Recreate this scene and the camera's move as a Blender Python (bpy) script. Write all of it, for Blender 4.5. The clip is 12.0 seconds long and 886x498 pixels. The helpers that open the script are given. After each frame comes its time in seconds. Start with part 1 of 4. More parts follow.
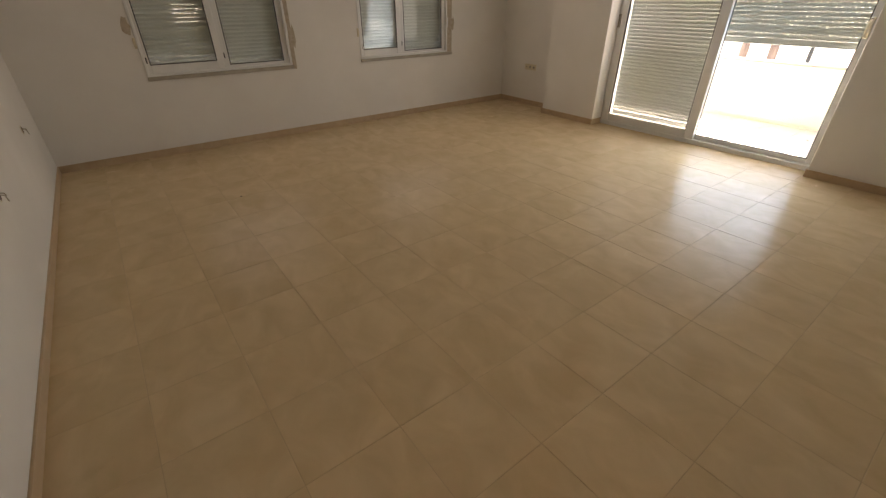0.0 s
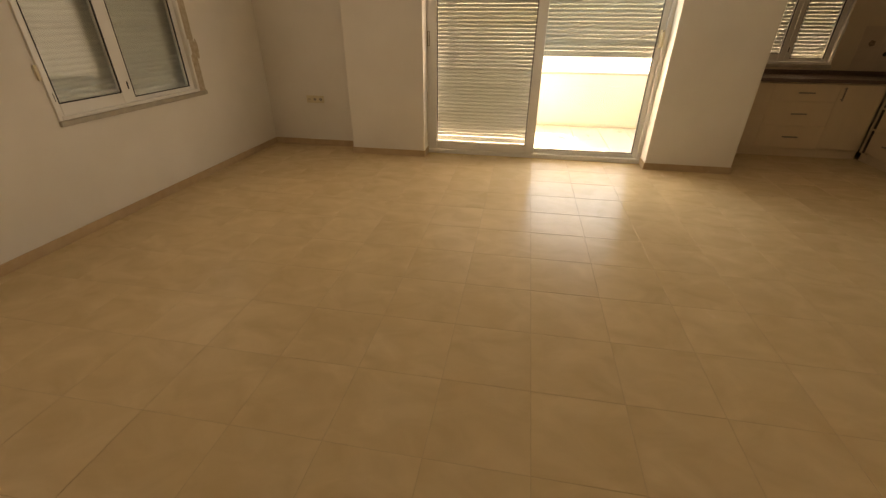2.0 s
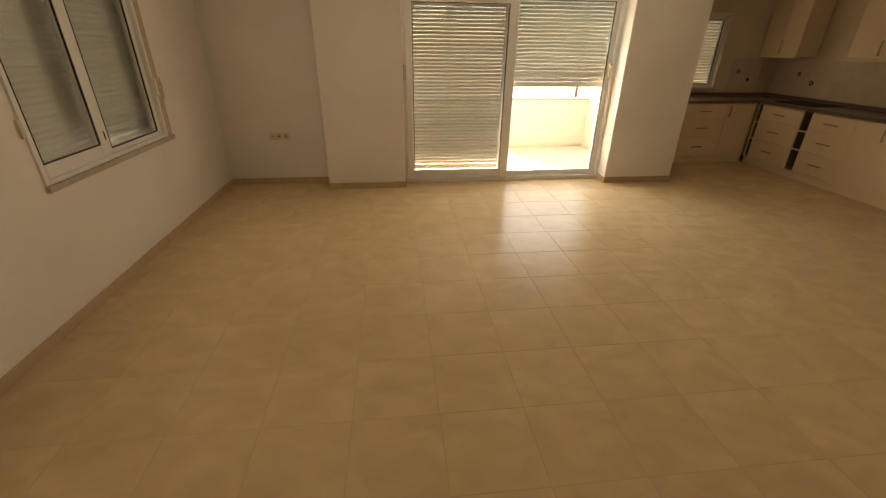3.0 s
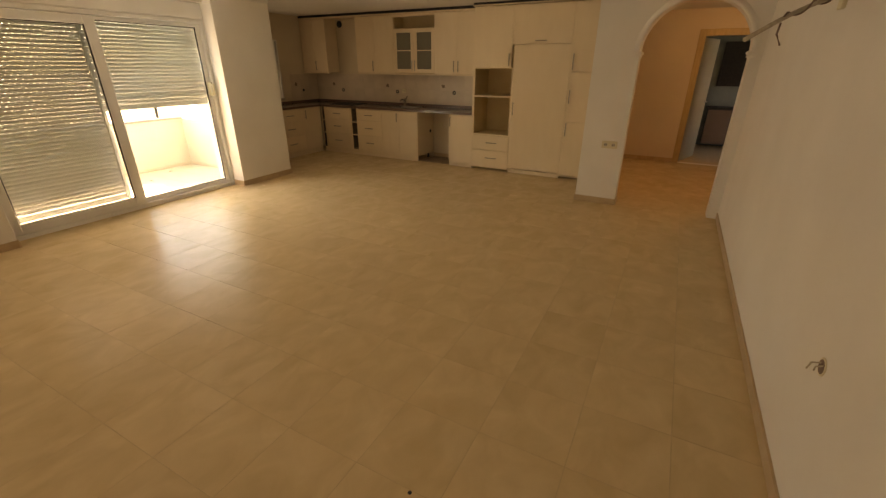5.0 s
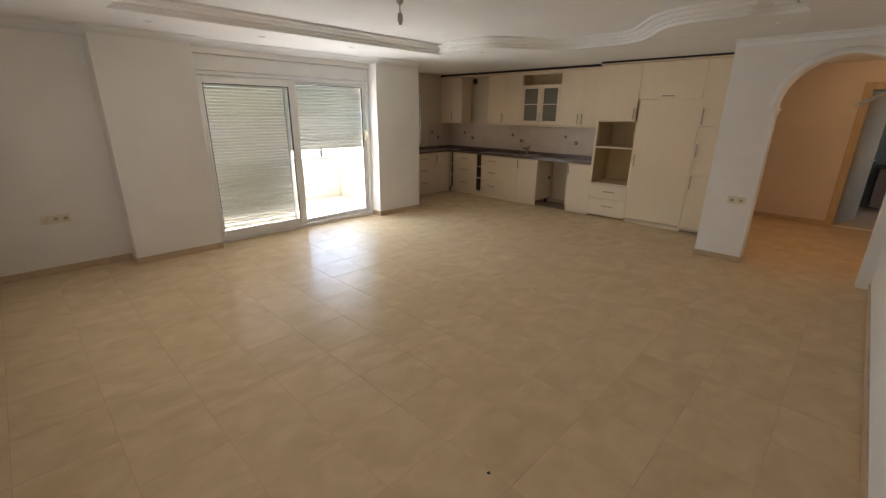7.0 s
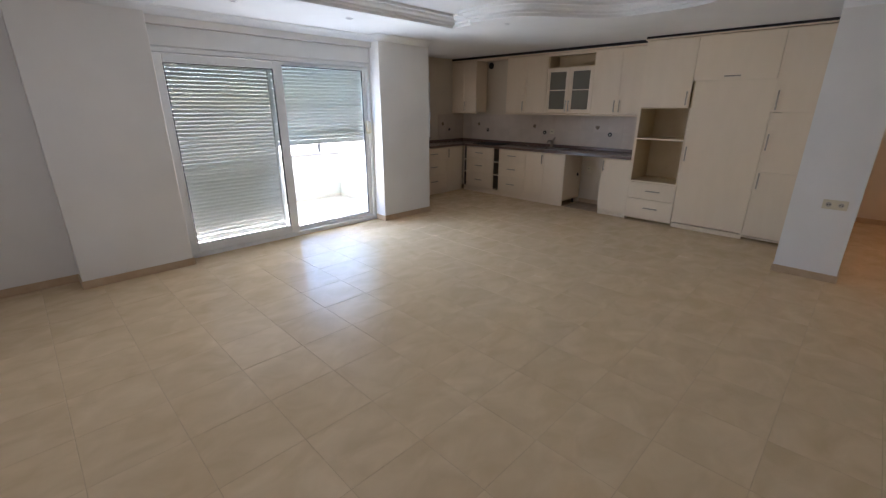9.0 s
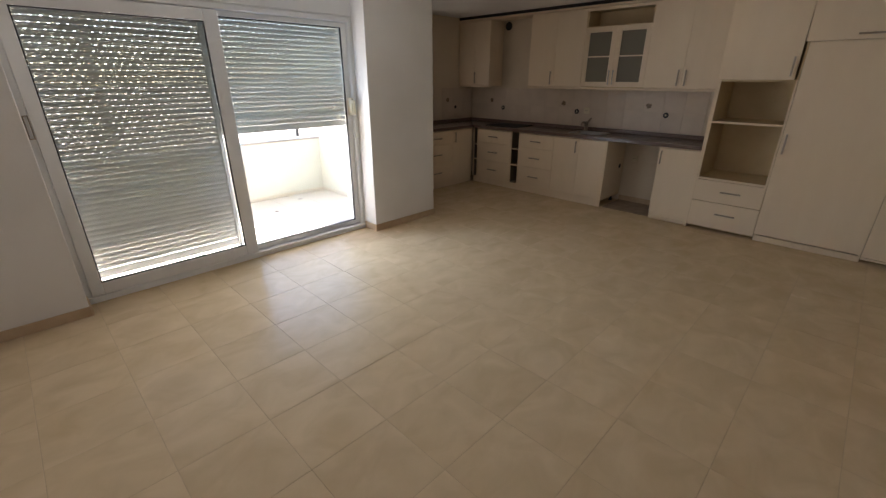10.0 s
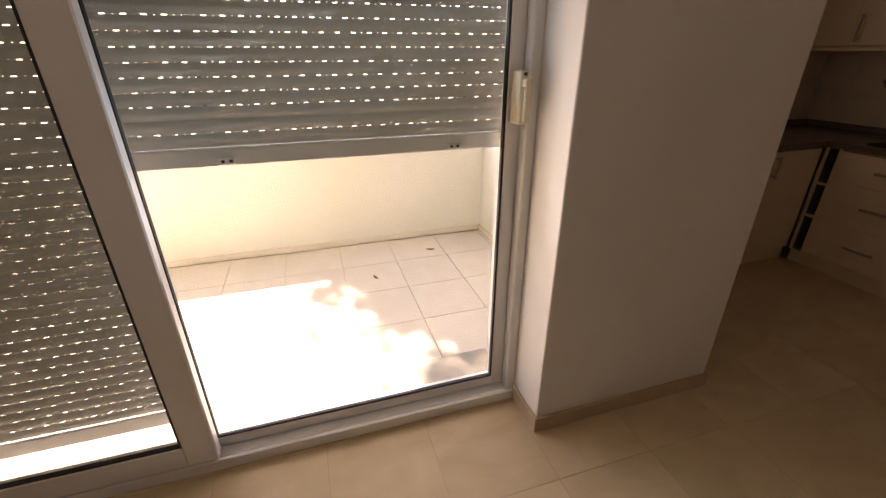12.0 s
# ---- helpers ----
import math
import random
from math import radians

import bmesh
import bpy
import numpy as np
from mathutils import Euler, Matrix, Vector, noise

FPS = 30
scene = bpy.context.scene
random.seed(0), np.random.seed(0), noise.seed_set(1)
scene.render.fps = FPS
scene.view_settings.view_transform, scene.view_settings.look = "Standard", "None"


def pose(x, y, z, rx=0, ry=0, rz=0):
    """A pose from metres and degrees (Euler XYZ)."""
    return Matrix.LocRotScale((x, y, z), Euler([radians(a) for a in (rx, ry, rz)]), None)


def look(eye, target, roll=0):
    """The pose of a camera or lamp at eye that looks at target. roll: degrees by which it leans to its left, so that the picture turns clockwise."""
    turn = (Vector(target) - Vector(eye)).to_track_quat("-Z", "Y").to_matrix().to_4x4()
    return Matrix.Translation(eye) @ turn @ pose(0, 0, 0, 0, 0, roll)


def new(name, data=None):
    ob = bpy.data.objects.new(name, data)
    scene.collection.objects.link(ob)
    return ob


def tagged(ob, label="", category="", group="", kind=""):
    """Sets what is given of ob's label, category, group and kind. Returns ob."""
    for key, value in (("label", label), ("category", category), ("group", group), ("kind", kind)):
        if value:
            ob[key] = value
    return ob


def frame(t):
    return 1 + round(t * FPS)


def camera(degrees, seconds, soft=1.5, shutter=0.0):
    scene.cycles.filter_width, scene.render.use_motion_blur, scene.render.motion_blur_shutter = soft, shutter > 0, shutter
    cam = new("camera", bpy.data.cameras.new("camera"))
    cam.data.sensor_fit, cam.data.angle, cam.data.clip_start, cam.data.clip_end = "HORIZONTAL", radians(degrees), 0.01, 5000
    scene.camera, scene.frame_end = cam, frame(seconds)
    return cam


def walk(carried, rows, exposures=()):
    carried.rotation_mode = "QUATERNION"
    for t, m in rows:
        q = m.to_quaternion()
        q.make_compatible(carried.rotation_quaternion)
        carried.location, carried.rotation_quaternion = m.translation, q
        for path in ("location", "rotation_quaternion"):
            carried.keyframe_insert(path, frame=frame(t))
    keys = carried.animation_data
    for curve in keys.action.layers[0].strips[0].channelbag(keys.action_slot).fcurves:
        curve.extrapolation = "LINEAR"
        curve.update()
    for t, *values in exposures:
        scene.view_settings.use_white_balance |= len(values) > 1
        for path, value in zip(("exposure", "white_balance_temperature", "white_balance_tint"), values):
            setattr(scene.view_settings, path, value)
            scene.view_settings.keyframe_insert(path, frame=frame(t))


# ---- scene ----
cam = camera(93.1, 12.0, soft=1.3)
PATH = [
    (0, (0.262, -0.135, 1.572), (1.298, 1.233, 0.545), -0.1),
    (0.5, (0.338, 0.406, 1.562), (1.58, 1.599, 0.545), -1.1),
    (1, (0.448, 0.993, 1.585), (1.95, 1.831, 0.565), -0.8),
    (1.5, (0.531, 1.631, 1.548), (2.155, 2.24, 0.552), -0.5),
    (2, (0.629, 2.308, 1.514), (2.354, 2.619, 0.551), 0.3),
    (2.5, (0.628, 3.056, 1.592), (2.402, 3.118, 0.671), 0.6),
    (3, (0.597, 3.575, 1.624), (2.379, 3.366, 0.742), 0.7),
    (3.5, (0.671, 4.035, 1.622), (2.324, 3.28, 0.788), 0.2),
    (5.3, (0.166, 4.941, 1.673), (0.981, 3.304, 0.865), 0.3),
    (5.5, (0.124, 5.006, 1.689), (0.952, 3.38, 0.871), 0.3),
    (6, (0.05, 5.151, 1.704), (1.134, 3.69, 0.872), 1.5),
    (6.5, (-0.026, 5.161, 1.712), (1.238, 3.765, 1.039), 0.8),
    (7, (-0.039, 5.191, 1.712), (1.286, 3.827, 1.092), 0.6),
    (9, (0.77, 4.551, 1.624), (2.108, 3.213, 0.978), 0.1),
    (9.5, (1.306, 4.021, 1.629), (2.624, 2.699, 0.912), -0.1),
    (10, (1.958, 3.547, 1.618), (3.259, 2.229, 0.862), 0.1),
    (10.5, (2.502, 2.95, 1.591), (3.811, 1.651, 0.816), 0.0),
    (11, (3.174, 2.477, 1.616), (4.599, 1.34, 0.792), 0.4),
    (11.5, (3.779, 1.959, 1.536), (5.353, 1.056, 0.696), 0.1),
    (12, (4.527, 1.636, 1.471), (6.257, 1.096, 0.627), -0.2),
]
EXPOSURES = [(0.0, 3.38, 7400, 20), (0.5, 3.38, 9800, 21), (1.0, 3.32, 11100, 22), (3.5, 3.29, 11200, 23), (5.5, 3.43, 12900, 24), (6.0, 3.57, 10000, 23), (6.5, 3.64, 7600, 20),
             (7.2, 3.66, 6500, 19), (9.0, 3.6, 5500, 20), (9.5, 3.35, 5800, 20), (10.0, 3.18, 6300, 21), (10.5, 3.04, 6900, 22), (11.2, 2.84, 7300, 26), (11.5, 2.74, 7800, 29), (12.0, 2.27, 8400, 36)]
walk(cam, [(t, look(eye, target, roll)) for t, eye, target, roll in PATH], EXPOSURES)

# ---- light ----
SUN_UP, SUN_AZ = 54.0, 18.0          # degrees; azimuth from +x towards +y
world = bpy.data.worlds.new("sky")
scene.world = world
world.use_nodes = True
wn = world.node_tree.nodes
sky = wn.new("ShaderNodeTexSky")
sky.sky_type, sky.sun_disc = "NISHITA", False
sky.sun_elevation, sky.sun_rotation = radians(SUN_UP), radians(90 - SUN_AZ)
world.node_tree.links.new(sky.outputs[0], wn["Background"].inputs[0])
wn["Background"].inputs[1].default_value = 0.125
sun = new("sun", bpy.data.lights.new("sun", "SUN"))
sun.data.energy, sun.data.angle, sun.data.color = 5.0, radians(0.5), (1.0, 0.95, 0.87)
sdir = Vector((math.cos(radians(SUN_UP)) * math.cos(radians(SUN_AZ)), math.cos(radians(SUN_UP)) * math.sin(radians(SUN_AZ)), math.sin(radians(SUN_UP))))
sun.matrix_world = look(sdir * 20, (0, 0, 0))


def lamp(name, kind, at, to, energy, colour, sx=0.5, sy=0.5):
    d = bpy.data.lights.new(name, kind)
    d.energy, d.color = energy, colour
    if kind == "AREA":
        d.shape, d.size, d.size_y = "RECTANGLE", sx, sy
    else:
        d.shadow_soft_size = sx
    o = new(name, d)
    o.matrix_world = look(at, to)
    return o


# sky light in the balcony door, the hall's ceiling lamp, and fill lamps added at the shut shutters, the windows and in
# the bathroom
lamp("door_skylight", "AREA", (6.09, 1.55, 0.60), (0, 2.1, 0.75), 0.25, (0.80, 0.91, 1.0), 1.05, 1.0)
lamp("pane_skylight", "AREA", (5.845, 1.55, 0.97), (3.0, 1.9, 1.9), 1.5, (0.53, 0.79, 1.0), 1.1, 1.6)
# Warm fill added in front of the closed shutter to even out the room.
lamp("shutter_fill", "AREA", (5.84, 2.17, 1.45), (0.0, 2.2, 1.8), 1.55, (1.0, 0.95, 0.87), 2.3, 1.3)
# Fill lamps added inside the shuttered north windows to lift floor and walls.
for wx in (1.435, 3.94):
    lamp("window_fill", "AREA", (wx, 5.555, 1.45), (wx, 2.0, 1.8), 0.42, (1.0, 0.95, 0.87), 1.3, 1.0)
# Fill added before the shuttered kitchen window to brighten the kitchen.
lamp("kitchen_fill", "AREA", (7.09, -0.86, 1.55), (4.0, -1.0, 0.9), 0.2, (1.0, 0.90, 0.76), 0.9, 0.9)
lamp("hall_lamp", "POINT", (-0.65, -2.3, 2.25), (0, 0, 0), 1.15, (1.0, 0.70, 0.41), 0.06)
# Dim bluish fill added for the bathroom; no window is built there.
lamp("bath_fill", "AREA", (-0.9, -6.3, 1.6), (-0.5, -4.0, 1.2), 0.014, (0.72, 0.9, 1.0), 0.6, 0.8)


# ---- materials ----
def nodes(name, rough=0.5, metal=0.0):
    m = bpy.data.materials.new(name)
    m.use_nodes = True
    n = m.node_tree.nodes
    b = n["Principled BSDF"]
    b.inputs["Roughness"].default_value, b.inputs["Metallic"].default_value = rough, metal
    return m, n, m.node_tree.links, b


def surface(name, c1, c2, scale=6.0, rough=0.5, metal=0.0, bump=0.05, fine=180.0, stretch=(1, 1, 1), vary=0.0, detail=5.0, island=False):
    """Two-scale noise between two colours, fine bump, and a slight shift from piece to piece."""
    m, n, l, b = nodes(name, rough, metal)
    tc = n.new("ShaderNodeTexCoord")
    mp = n.new("ShaderNodeMapping")
    mp.inputs["Scale"].default_value = stretch
    l.new(tc.outputs["Object"], mp.inputs[0])
    big = n.new("ShaderNodeTexNoise")
    big.inputs["Scale"].default_value, big.inputs["Detail"].default_value = scale, detail
    l.new(mp.outputs[0], big.inputs["Vector"])
    ramp = n.new("ShaderNodeValToRGB")
    ramp.color_ramp.elements[0].position, ramp.color_ramp.elements[1].position = 0.3, 0.7
    ramp.color_ramp.elements[0].color, ramp.color_ramp.elements[1].color = (*c1, 1), (*c2, 1)
    l.new(big.outputs[0], ramp.inputs[0])
    out = ramp.outputs[0]
    if vary:
        if island:
            src = n.new("ShaderNodeNewGeometry").outputs["Random Per Island"]
        else:
            src = n.new("ShaderNodeObjectInfo").outputs["Random"]
        mr = n.new("ShaderNodeMapRange")
        mr.inputs[3].default_value, mr.inputs[4].default_value = 1 - vary, 1 + vary
        l.new(src, mr.inputs[0])
        hs = n.new("ShaderNodeHueSaturation")
        l.new(mr.outputs[0], hs.inputs["Value"])
        l.new(out, hs.inputs["Color"])
        out = hs.outputs[0]
        off = n.new("ShaderNodeVectorMath")
        off.operation = "SCALE"
        off.inputs[0].default_value = (13.0, 7.0, 3.0)
        l.new(src, off.inputs["Scale"])
        l.new(off.outputs[0], mp.inputs["Location"])
    l.new(out, b.inputs["Base Color"])
    fn = n.new("ShaderNodeTexNoise")
    fn.inputs["Scale"].default_value, fn.inputs["Detail"].default_value = fine, 3.0
    l.new(mp.outputs[0], fn.inputs["Vector"])
    bp = n.new("ShaderNodeBump")
    bp.inputs["Strength"].default_value, bp.inputs["Distance"].default_value = bump, 0.004
    l.new(fn.outputs[0], bp.inputs["Height"])
    l.new(bp.outputs[0], b.inputs["Normal"])
    rr = n.new("ShaderNodeMapRange")
    rr.inputs[3].default_value, rr.inputs[4].default_value = max(0.02, rough - 0.06), min(1.0, rough + 0.08)
    l.new(big.outputs[0], rr.inputs[0])
    l.new(rr.outputs[0], b.inputs["Roughness"])
    return m


PAINT = surface("wall_paint", (0.79, 0.755, 0.70), (0.85, 0.815, 0.765), 1.6, 0.75, bump=0.12, fine=70)
CEIL = surface("ceiling_paint", (0.78, 0.77, 0.74), (0.84, 0.83, 0.80), 1.4, 0.8, bump=0.05, fine=60)
# Wall paint tinted darker and creamier, carrying warm bounce off the cabinets.
KBOUNCE = surface("kitchen_bounce_tint", (0.66, 0.56, 0.42), (0.72, 0.62, 0.475), 1.6, 0.7, bump=0.08, fine=70)
HALLP = surface("hall_paint", (0.72, 0.62, 0.50), (0.78, 0.68, 0.56), 1.6, 0.7, bump=0.1, fine=70)
TILE = surface("floor_tile", (0.625, 0.467, 0.278), (0.735, 0.568, 0.362), 5.5, 0.23, bump=0.02, fine=60, vary=0.016, detail=5.0, stretch=(1.0, 0.7, 1.0))
TILE.node_tree.nodes["Principled BSDF"].inputs["Specular IOR Level"].default_value = 0.065
for _n in [q for q in TILE.node_tree.nodes if q.type == "TEX_NOISE" and q.inputs["Scale"].default_value < 10]:
    _n.inputs["Distortion"].default_value = 0.7      # cloudy marbling
GROUT = surface("grout", (0.545, 0.405, 0.25), (0.63, 0.475, 0.30), 14, 0.9, bump=0.2)
SKIRT = surface("skirting_tile", (0.50, 0.35, 0.212), (0.59, 0.435, 0.28), 9, 0.35, bump=0.04, vary=0.05)
PVC = surface("white_plastic", (0.78, 0.77, 0.745), (0.83, 0.82, 0.795), 3, 0.32, bump=0.02, fine=40)
SLAT = surface("shutter_slat", (0.74, 0.72, 0.685), (0.79, 0.77, 0.735), 5, 0.55, bump=0.03, fine=60, vary=0.04)
CREAM = surface("cream_foil", (0.775, 0.63, 0.448), (0.80, 0.655, 0.473), 2.6, 0.42, bump=0.015, fine=50, stretch=(4, 4, 0.8), vary=0.03)
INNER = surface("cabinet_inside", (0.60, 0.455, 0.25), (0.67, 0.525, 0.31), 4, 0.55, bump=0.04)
# Dark brown puts the deep racks' shade into the colour of their insides.
RACK = surface("rack_recess_shade", (0.14, 0.10, 0.065), (0.20, 0.15, 0.10), 5, 0.6, bump=0.04)
GRANITE = surface("brown_granite", (0.075, 0.05, 0.04), (0.235, 0.16, 0.125), 120, 0.22, bump=0.02, detail=8.0)
SPLASH = surface("wall_tile", (0.59, 0.485, 0.375), (0.66, 0.55, 0.435), 5, 0.36, bump=0.02, vary=0.015)
MOTIF = surface("tile_motif", (0.13, 0.08, 0.05), (0.34, 0.25, 0.15), 90, 0.35)
STEEL = surface("brushed_steel", (0.36, 0.345, 0.32), (0.46, 0.445, 0.42), 30, 0.32, 0.9, bump=0.02)
HANDLE = surface("bronze_steel", (0.33, 0.27, 0.205), (0.44, 0.37, 0.29), 30, 0.38, 0.75, bump=0.02)
DARK = surface("dark_rubber", (0.02, 0.02, 0.02), (0.04, 0.04, 0.04), 20, 0.6)
# Black of hob and vanity; also serves as painted shade above the units.
BLACKGAP = surface("black_and_gap_shade", (0.012, 0.010, 0.010), (0.03, 0.025, 0.022), 20, 0.8)
SOCK = surface("ivory_plastic", (0.68, 0.60, 0.43), (0.74, 0.66, 0.49), 8, 0.4)
WOOD = surface("honey_wood", (0.52, 0.37, 0.20), (0.62, 0.46, 0.27), 7, 0.45, bump=0.06, stretch=(8, 8, 0.7))
LEAF = surface("door_leaf", (0.35, 0.335, 0.27), (0.42, 0.40, 0.33), 4, 0.4, bump=0.03)
STONE = surface("sill_marble", (0.38, 0.34, 0.28), (0.52, 0.47, 0.39), 12, 0.45, bump=0.06)
PLASTER = surface("bare_plaster", (0.44, 0.36, 0.26), (0.58, 0.50, 0.40), 25, 0.9, bump=0.4, fine=120)
RENDERY = surface("yellow_render", (0.76, 0.755, 0.665), (0.81, 0.805, 0.72), 2.0, 0.85, bump=0.25, fine=90)
BTILE = surface("balcony_tile", (0.74, 0.67, 0.555), (0.81, 0.745, 0.63), 7, 0.5, bump=0.02, vary=0.03)
EARTH = surface("dry_earth", (0.36, 0.30, 0.23), (0.50, 0.43, 0.34), 0.6, 0.95, bump=0.4, fine=8)
BARK = surface("bark", (0.16, 0.11, 0.09), (0.28, 0.20, 0.16), 9, 0.9, bump=0.5, stretch=(1, 1, 0.25))
LEAFY = surface("foliage", (0.04, 0.06, 0.02), (0.09, 0.12, 0.04), 4, 0.7, vary=0.3, island=True)
BATH = surface("bath_wall", (0.13, 0.155, 0.15), (0.17, 0.20, 0.19), 3, 0.4)
GAPFLOOR = surface("brown_gap_floor", (0.28, 0.205, 0.14), (0.40, 0.30, 0.205), 9, 0.9, bump=0.35, fine=90)
CABLE = surface("old_cable", (0.36, 0.31, 0.24), (0.50, 0.44, 0.35), 40, 0.6)
BULB, _n, _l, _b = nodes("bulb_glass", 0.05)
_b.inputs["Transmission Weight"].default_value = 0.9


def glass(name, tint, rough=0.0):
    m, n, l, b = nodes(name, rough)
    n.remove(b)
    tr, gl, mix, lw = n.new("ShaderNodeBsdfTransparent"), n.new("ShaderNodeBsdfGlossy"), n.new("ShaderNodeMixShader"), n.new("ShaderNodeLayerWeight")
    tr.inputs[0].default_value = (*tint, 1)
    gl.inputs["Roughness"].default_value = rough
    pw, ma = n.new("ShaderNodeMath"), n.new("ShaderNodeMath")
    pw.operation, ma.operation = "POWER", "MULTIPLY_ADD"
    pw.inputs[1].default_value, ma.inputs[1].default_value, ma.inputs[2].default_value = 5.0, 0.95, 0.04
    l.new(lw.outputs["Facing"], pw.inputs[0]), l.new(pw.outputs[0], ma.inputs[0]), l.new(ma.outputs[0], mix.inputs[0])
    l.new(tr.outputs[0], mix.inputs[1]), l.new(gl.outputs[0], mix.inputs[2])
    l.new(mix.outputs[0], n["Material Output"].inputs[0])
    return m


GLASS = glass("window_glass", (0.93, 0.96, 0.95))
FROST, _n, _l, _b = nodes("frosted_glass", 0.55)
_b.inputs["Base Color"].default_value = (0.16, 0.14, 0.095, 1)
ORIGIN = {}


# ---- mesh helpers ----
def box(x0, x1, y0, y1, z0, z1, bev=0.0, bm=None, seg=1):
    b = bmesh.new()
    bmesh.ops.create_cube(b, size=1, matrix=Matrix.Translation(((x0 + x1) / 2, (y0 + y1) / 2, (z0 + z1) / 2)) @ Matrix.Diagonal((abs(x1 - x0), abs(y1 - y0), abs(z1 - z0), 1)))
    if bev:
        bmesh.ops.bevel(b, geom=b.edges[:], offset=bev, segments=seg, affect="EDGES", clamp_overlap=True)
    return merge(bm, b) if bm else b


def merge(bm, other):
    me = bpy.data.meshes.new("tmp")
    other.to_mesh(me)
    other.free()
    bm.from_mesh(me)
    bpy.data.meshes.remove(me)
    return bm


def tube(points, radius, sides=8, bm=None):
    b = bm or bmesh.new()
    pts = [Vector(p) for p in points]
    rings = []
    for i, p in enumerate(pts):
        d = (pts[min(i + 1, len(pts) - 1)] - pts[max(i - 1, 0)]).normalized()
        side = d.cross(Vector((0, 0, 1)) if abs(d.z) < 0.95 else Vector((1, 0, 0))).normalized()
        up = side.cross(d)
        r = radius[i] if isinstance(radius, (list, tuple)) else radius
        rings.append([b.verts.new(p + (side * math.cos(a) + up * math.sin(a)) * r) for a in [2 * math.pi * k / sides for k in range(sides)]])
    for a, c in zip(rings, rings[1:]):
        for k in range(sides):
            b.faces.new((a[k], a[(k + 1) % sides], c[(k + 1) % sides], c[k]))
    b.faces.new(rings[0][::-1]), b.faces.new(rings[-1])
    return b


def lathe(at, axis, profile, sides=16, bm=None):
    """profile: (distance along axis, radius)."""
    b = bmesh.new()
    rings = []
    for d, r in profile:
        rings.append([b.verts.new((r * math.cos(2 * math.pi * k / sides), r * math.sin(2 * math.pi * k / sides), d)) for k in range(sides)])
    for a, c in zip(rings, rings[1:]):
        for k in range(sides):
            b.faces.new((a[k], a[(k + 1) % sides], c[(k + 1) % sides], c[k]))
    b.faces.new(rings[0][::-1]), b.faces.new(rings[-1])
    q = Vector(axis).to_track_quat("Z", "Y").to_matrix().to_4x4()
    bmesh.ops.transform(b, matrix=Matrix.Translation(at) @ q, verts=b.verts[:])
    return merge(bm, b) if bm else b


def finish(bm, name, smooth=False):
    bmesh.ops.recalc_face_normals(bm, faces=bm.faces[:])
    me = bpy.data.meshes.new(name)
    if smooth:
        for f in bm.faces:
            f.smooth = True
    bm.to_mesh(me)
    bm.free()
    return me


def root(name, at, label, category, group=""):
    o = new(name)
    o.location, o.empty_display_size = at, 0.1
    ORIGIN[o] = Vector(at)
    return tagged(o, label, category, group)


def part(name, bm, material, parent, label="", smooth=False):
    """Links a bmesh given in world coordinates as one mesh under a thing or a part."""
    org = ORIGIN[parent]
    bmesh.ops.translate(bm, vec=-org, verts=bm.verts[:])
    o = new(name, finish(bm, name, smooth))
    o.data.materials.append(material)
    o.parent = parent
    ORIGIN[o] = org
    return tagged(o, label)


def structure(name, bm, material, label, category, smooth=False):
    o = new(name, finish(bm, name, smooth))
    o.data.materials.append(material)
    ORIGIN[o] = Vector((0, 0, 0))
    return tagged(o, label, category, kind="structure")


def thing(name, bm, material, label, category, at=None, group="", smooth=False):
    if at:
        bmesh.ops.translate(bm, vec=-Vector(at), verts=bm.verts[:])
    o = new(name, finish(bm, name, smooth))
    o.data.materials.append(material)
    o.location = at or (0, 0, 0)
    ORIGIN[o] = Vector(at or (0, 0, 0))
    return tagged(o, label, category, group)


def wall(axis, a0, a1, t0, t1, z0, z1, holes=()):
    """A straight wall along x or y with rectangular openings (a0, a1, z0, z1)."""
    cuts = sorted({a0, a1, *[h[0] for h in holes], *[h[1] for h in holes]})
    bm = bmesh.new()
    for u, v in zip(cuts, cuts[1:]):
        spans, zz = [], z0
        for h in sorted([h for h in holes if h[0] <= u + 1e-6 and h[1] >= v - 1e-6], key=lambda q: q[2]):
            spans.append((zz, h[2])), (zz := h[3])
        spans.append((zz, z1))
        for s, e in spans:
            if e - s > 1e-4:
                box(*((u, v, t0, t1) if axis == "x" else (t0, t1, u, v)), s, e, bm=bm)
    bmesh.ops.remove_doubles(bm, verts=bm.verts[:], dist=1e-5)
    return bm


# ---- the plan ----
XW, XE, YN, YA = -0.408, 5.94, 5.605, -0.775     # west, east, window wall, arch wall
XC = 5.66                                      # face of the two columns
H, TOP = 2.50, 2.62                            # soffit and tray
KX, KY = 7.12, -2.40                           # kitchen's outer wall and back wall
W1, W2 = (0.645, 2.225, 0.845, 2.06), (3.19, 4.69, 0.845, 2.06)
KW = (-1.43, -0.36, 1.03, 2.06)
DOOR = (0.87, 3.455, -0.1, 2.355)

structure("wall_north", wall("x", XW - 0.2, XE + 0.25, YN, YN + 0.25, -0.1, TOP + 0.1, (W1, W2)), PAINT, "off-white painted plaster wall with two windows", "wall")
structure("wall_east", wall("y", -0.06, YN, XE, XE + 0.25, -0.1, TOP + 0.1, (DOOR,)), PAINT, "off-white painted wall round the balcony door", "wall")
structure("wall_west", wall("y", YA - 0.2, YN, XW - 0.2, XW, -0.1, TOP + 0.1), PAINT, "plain off-white painted plaster wall", "wall")
structure("column_north", box(XC, XE, 3.455, 4.38, 0, H, 0.004), PAINT, "off-white plastered column beside the balcony door", "column")
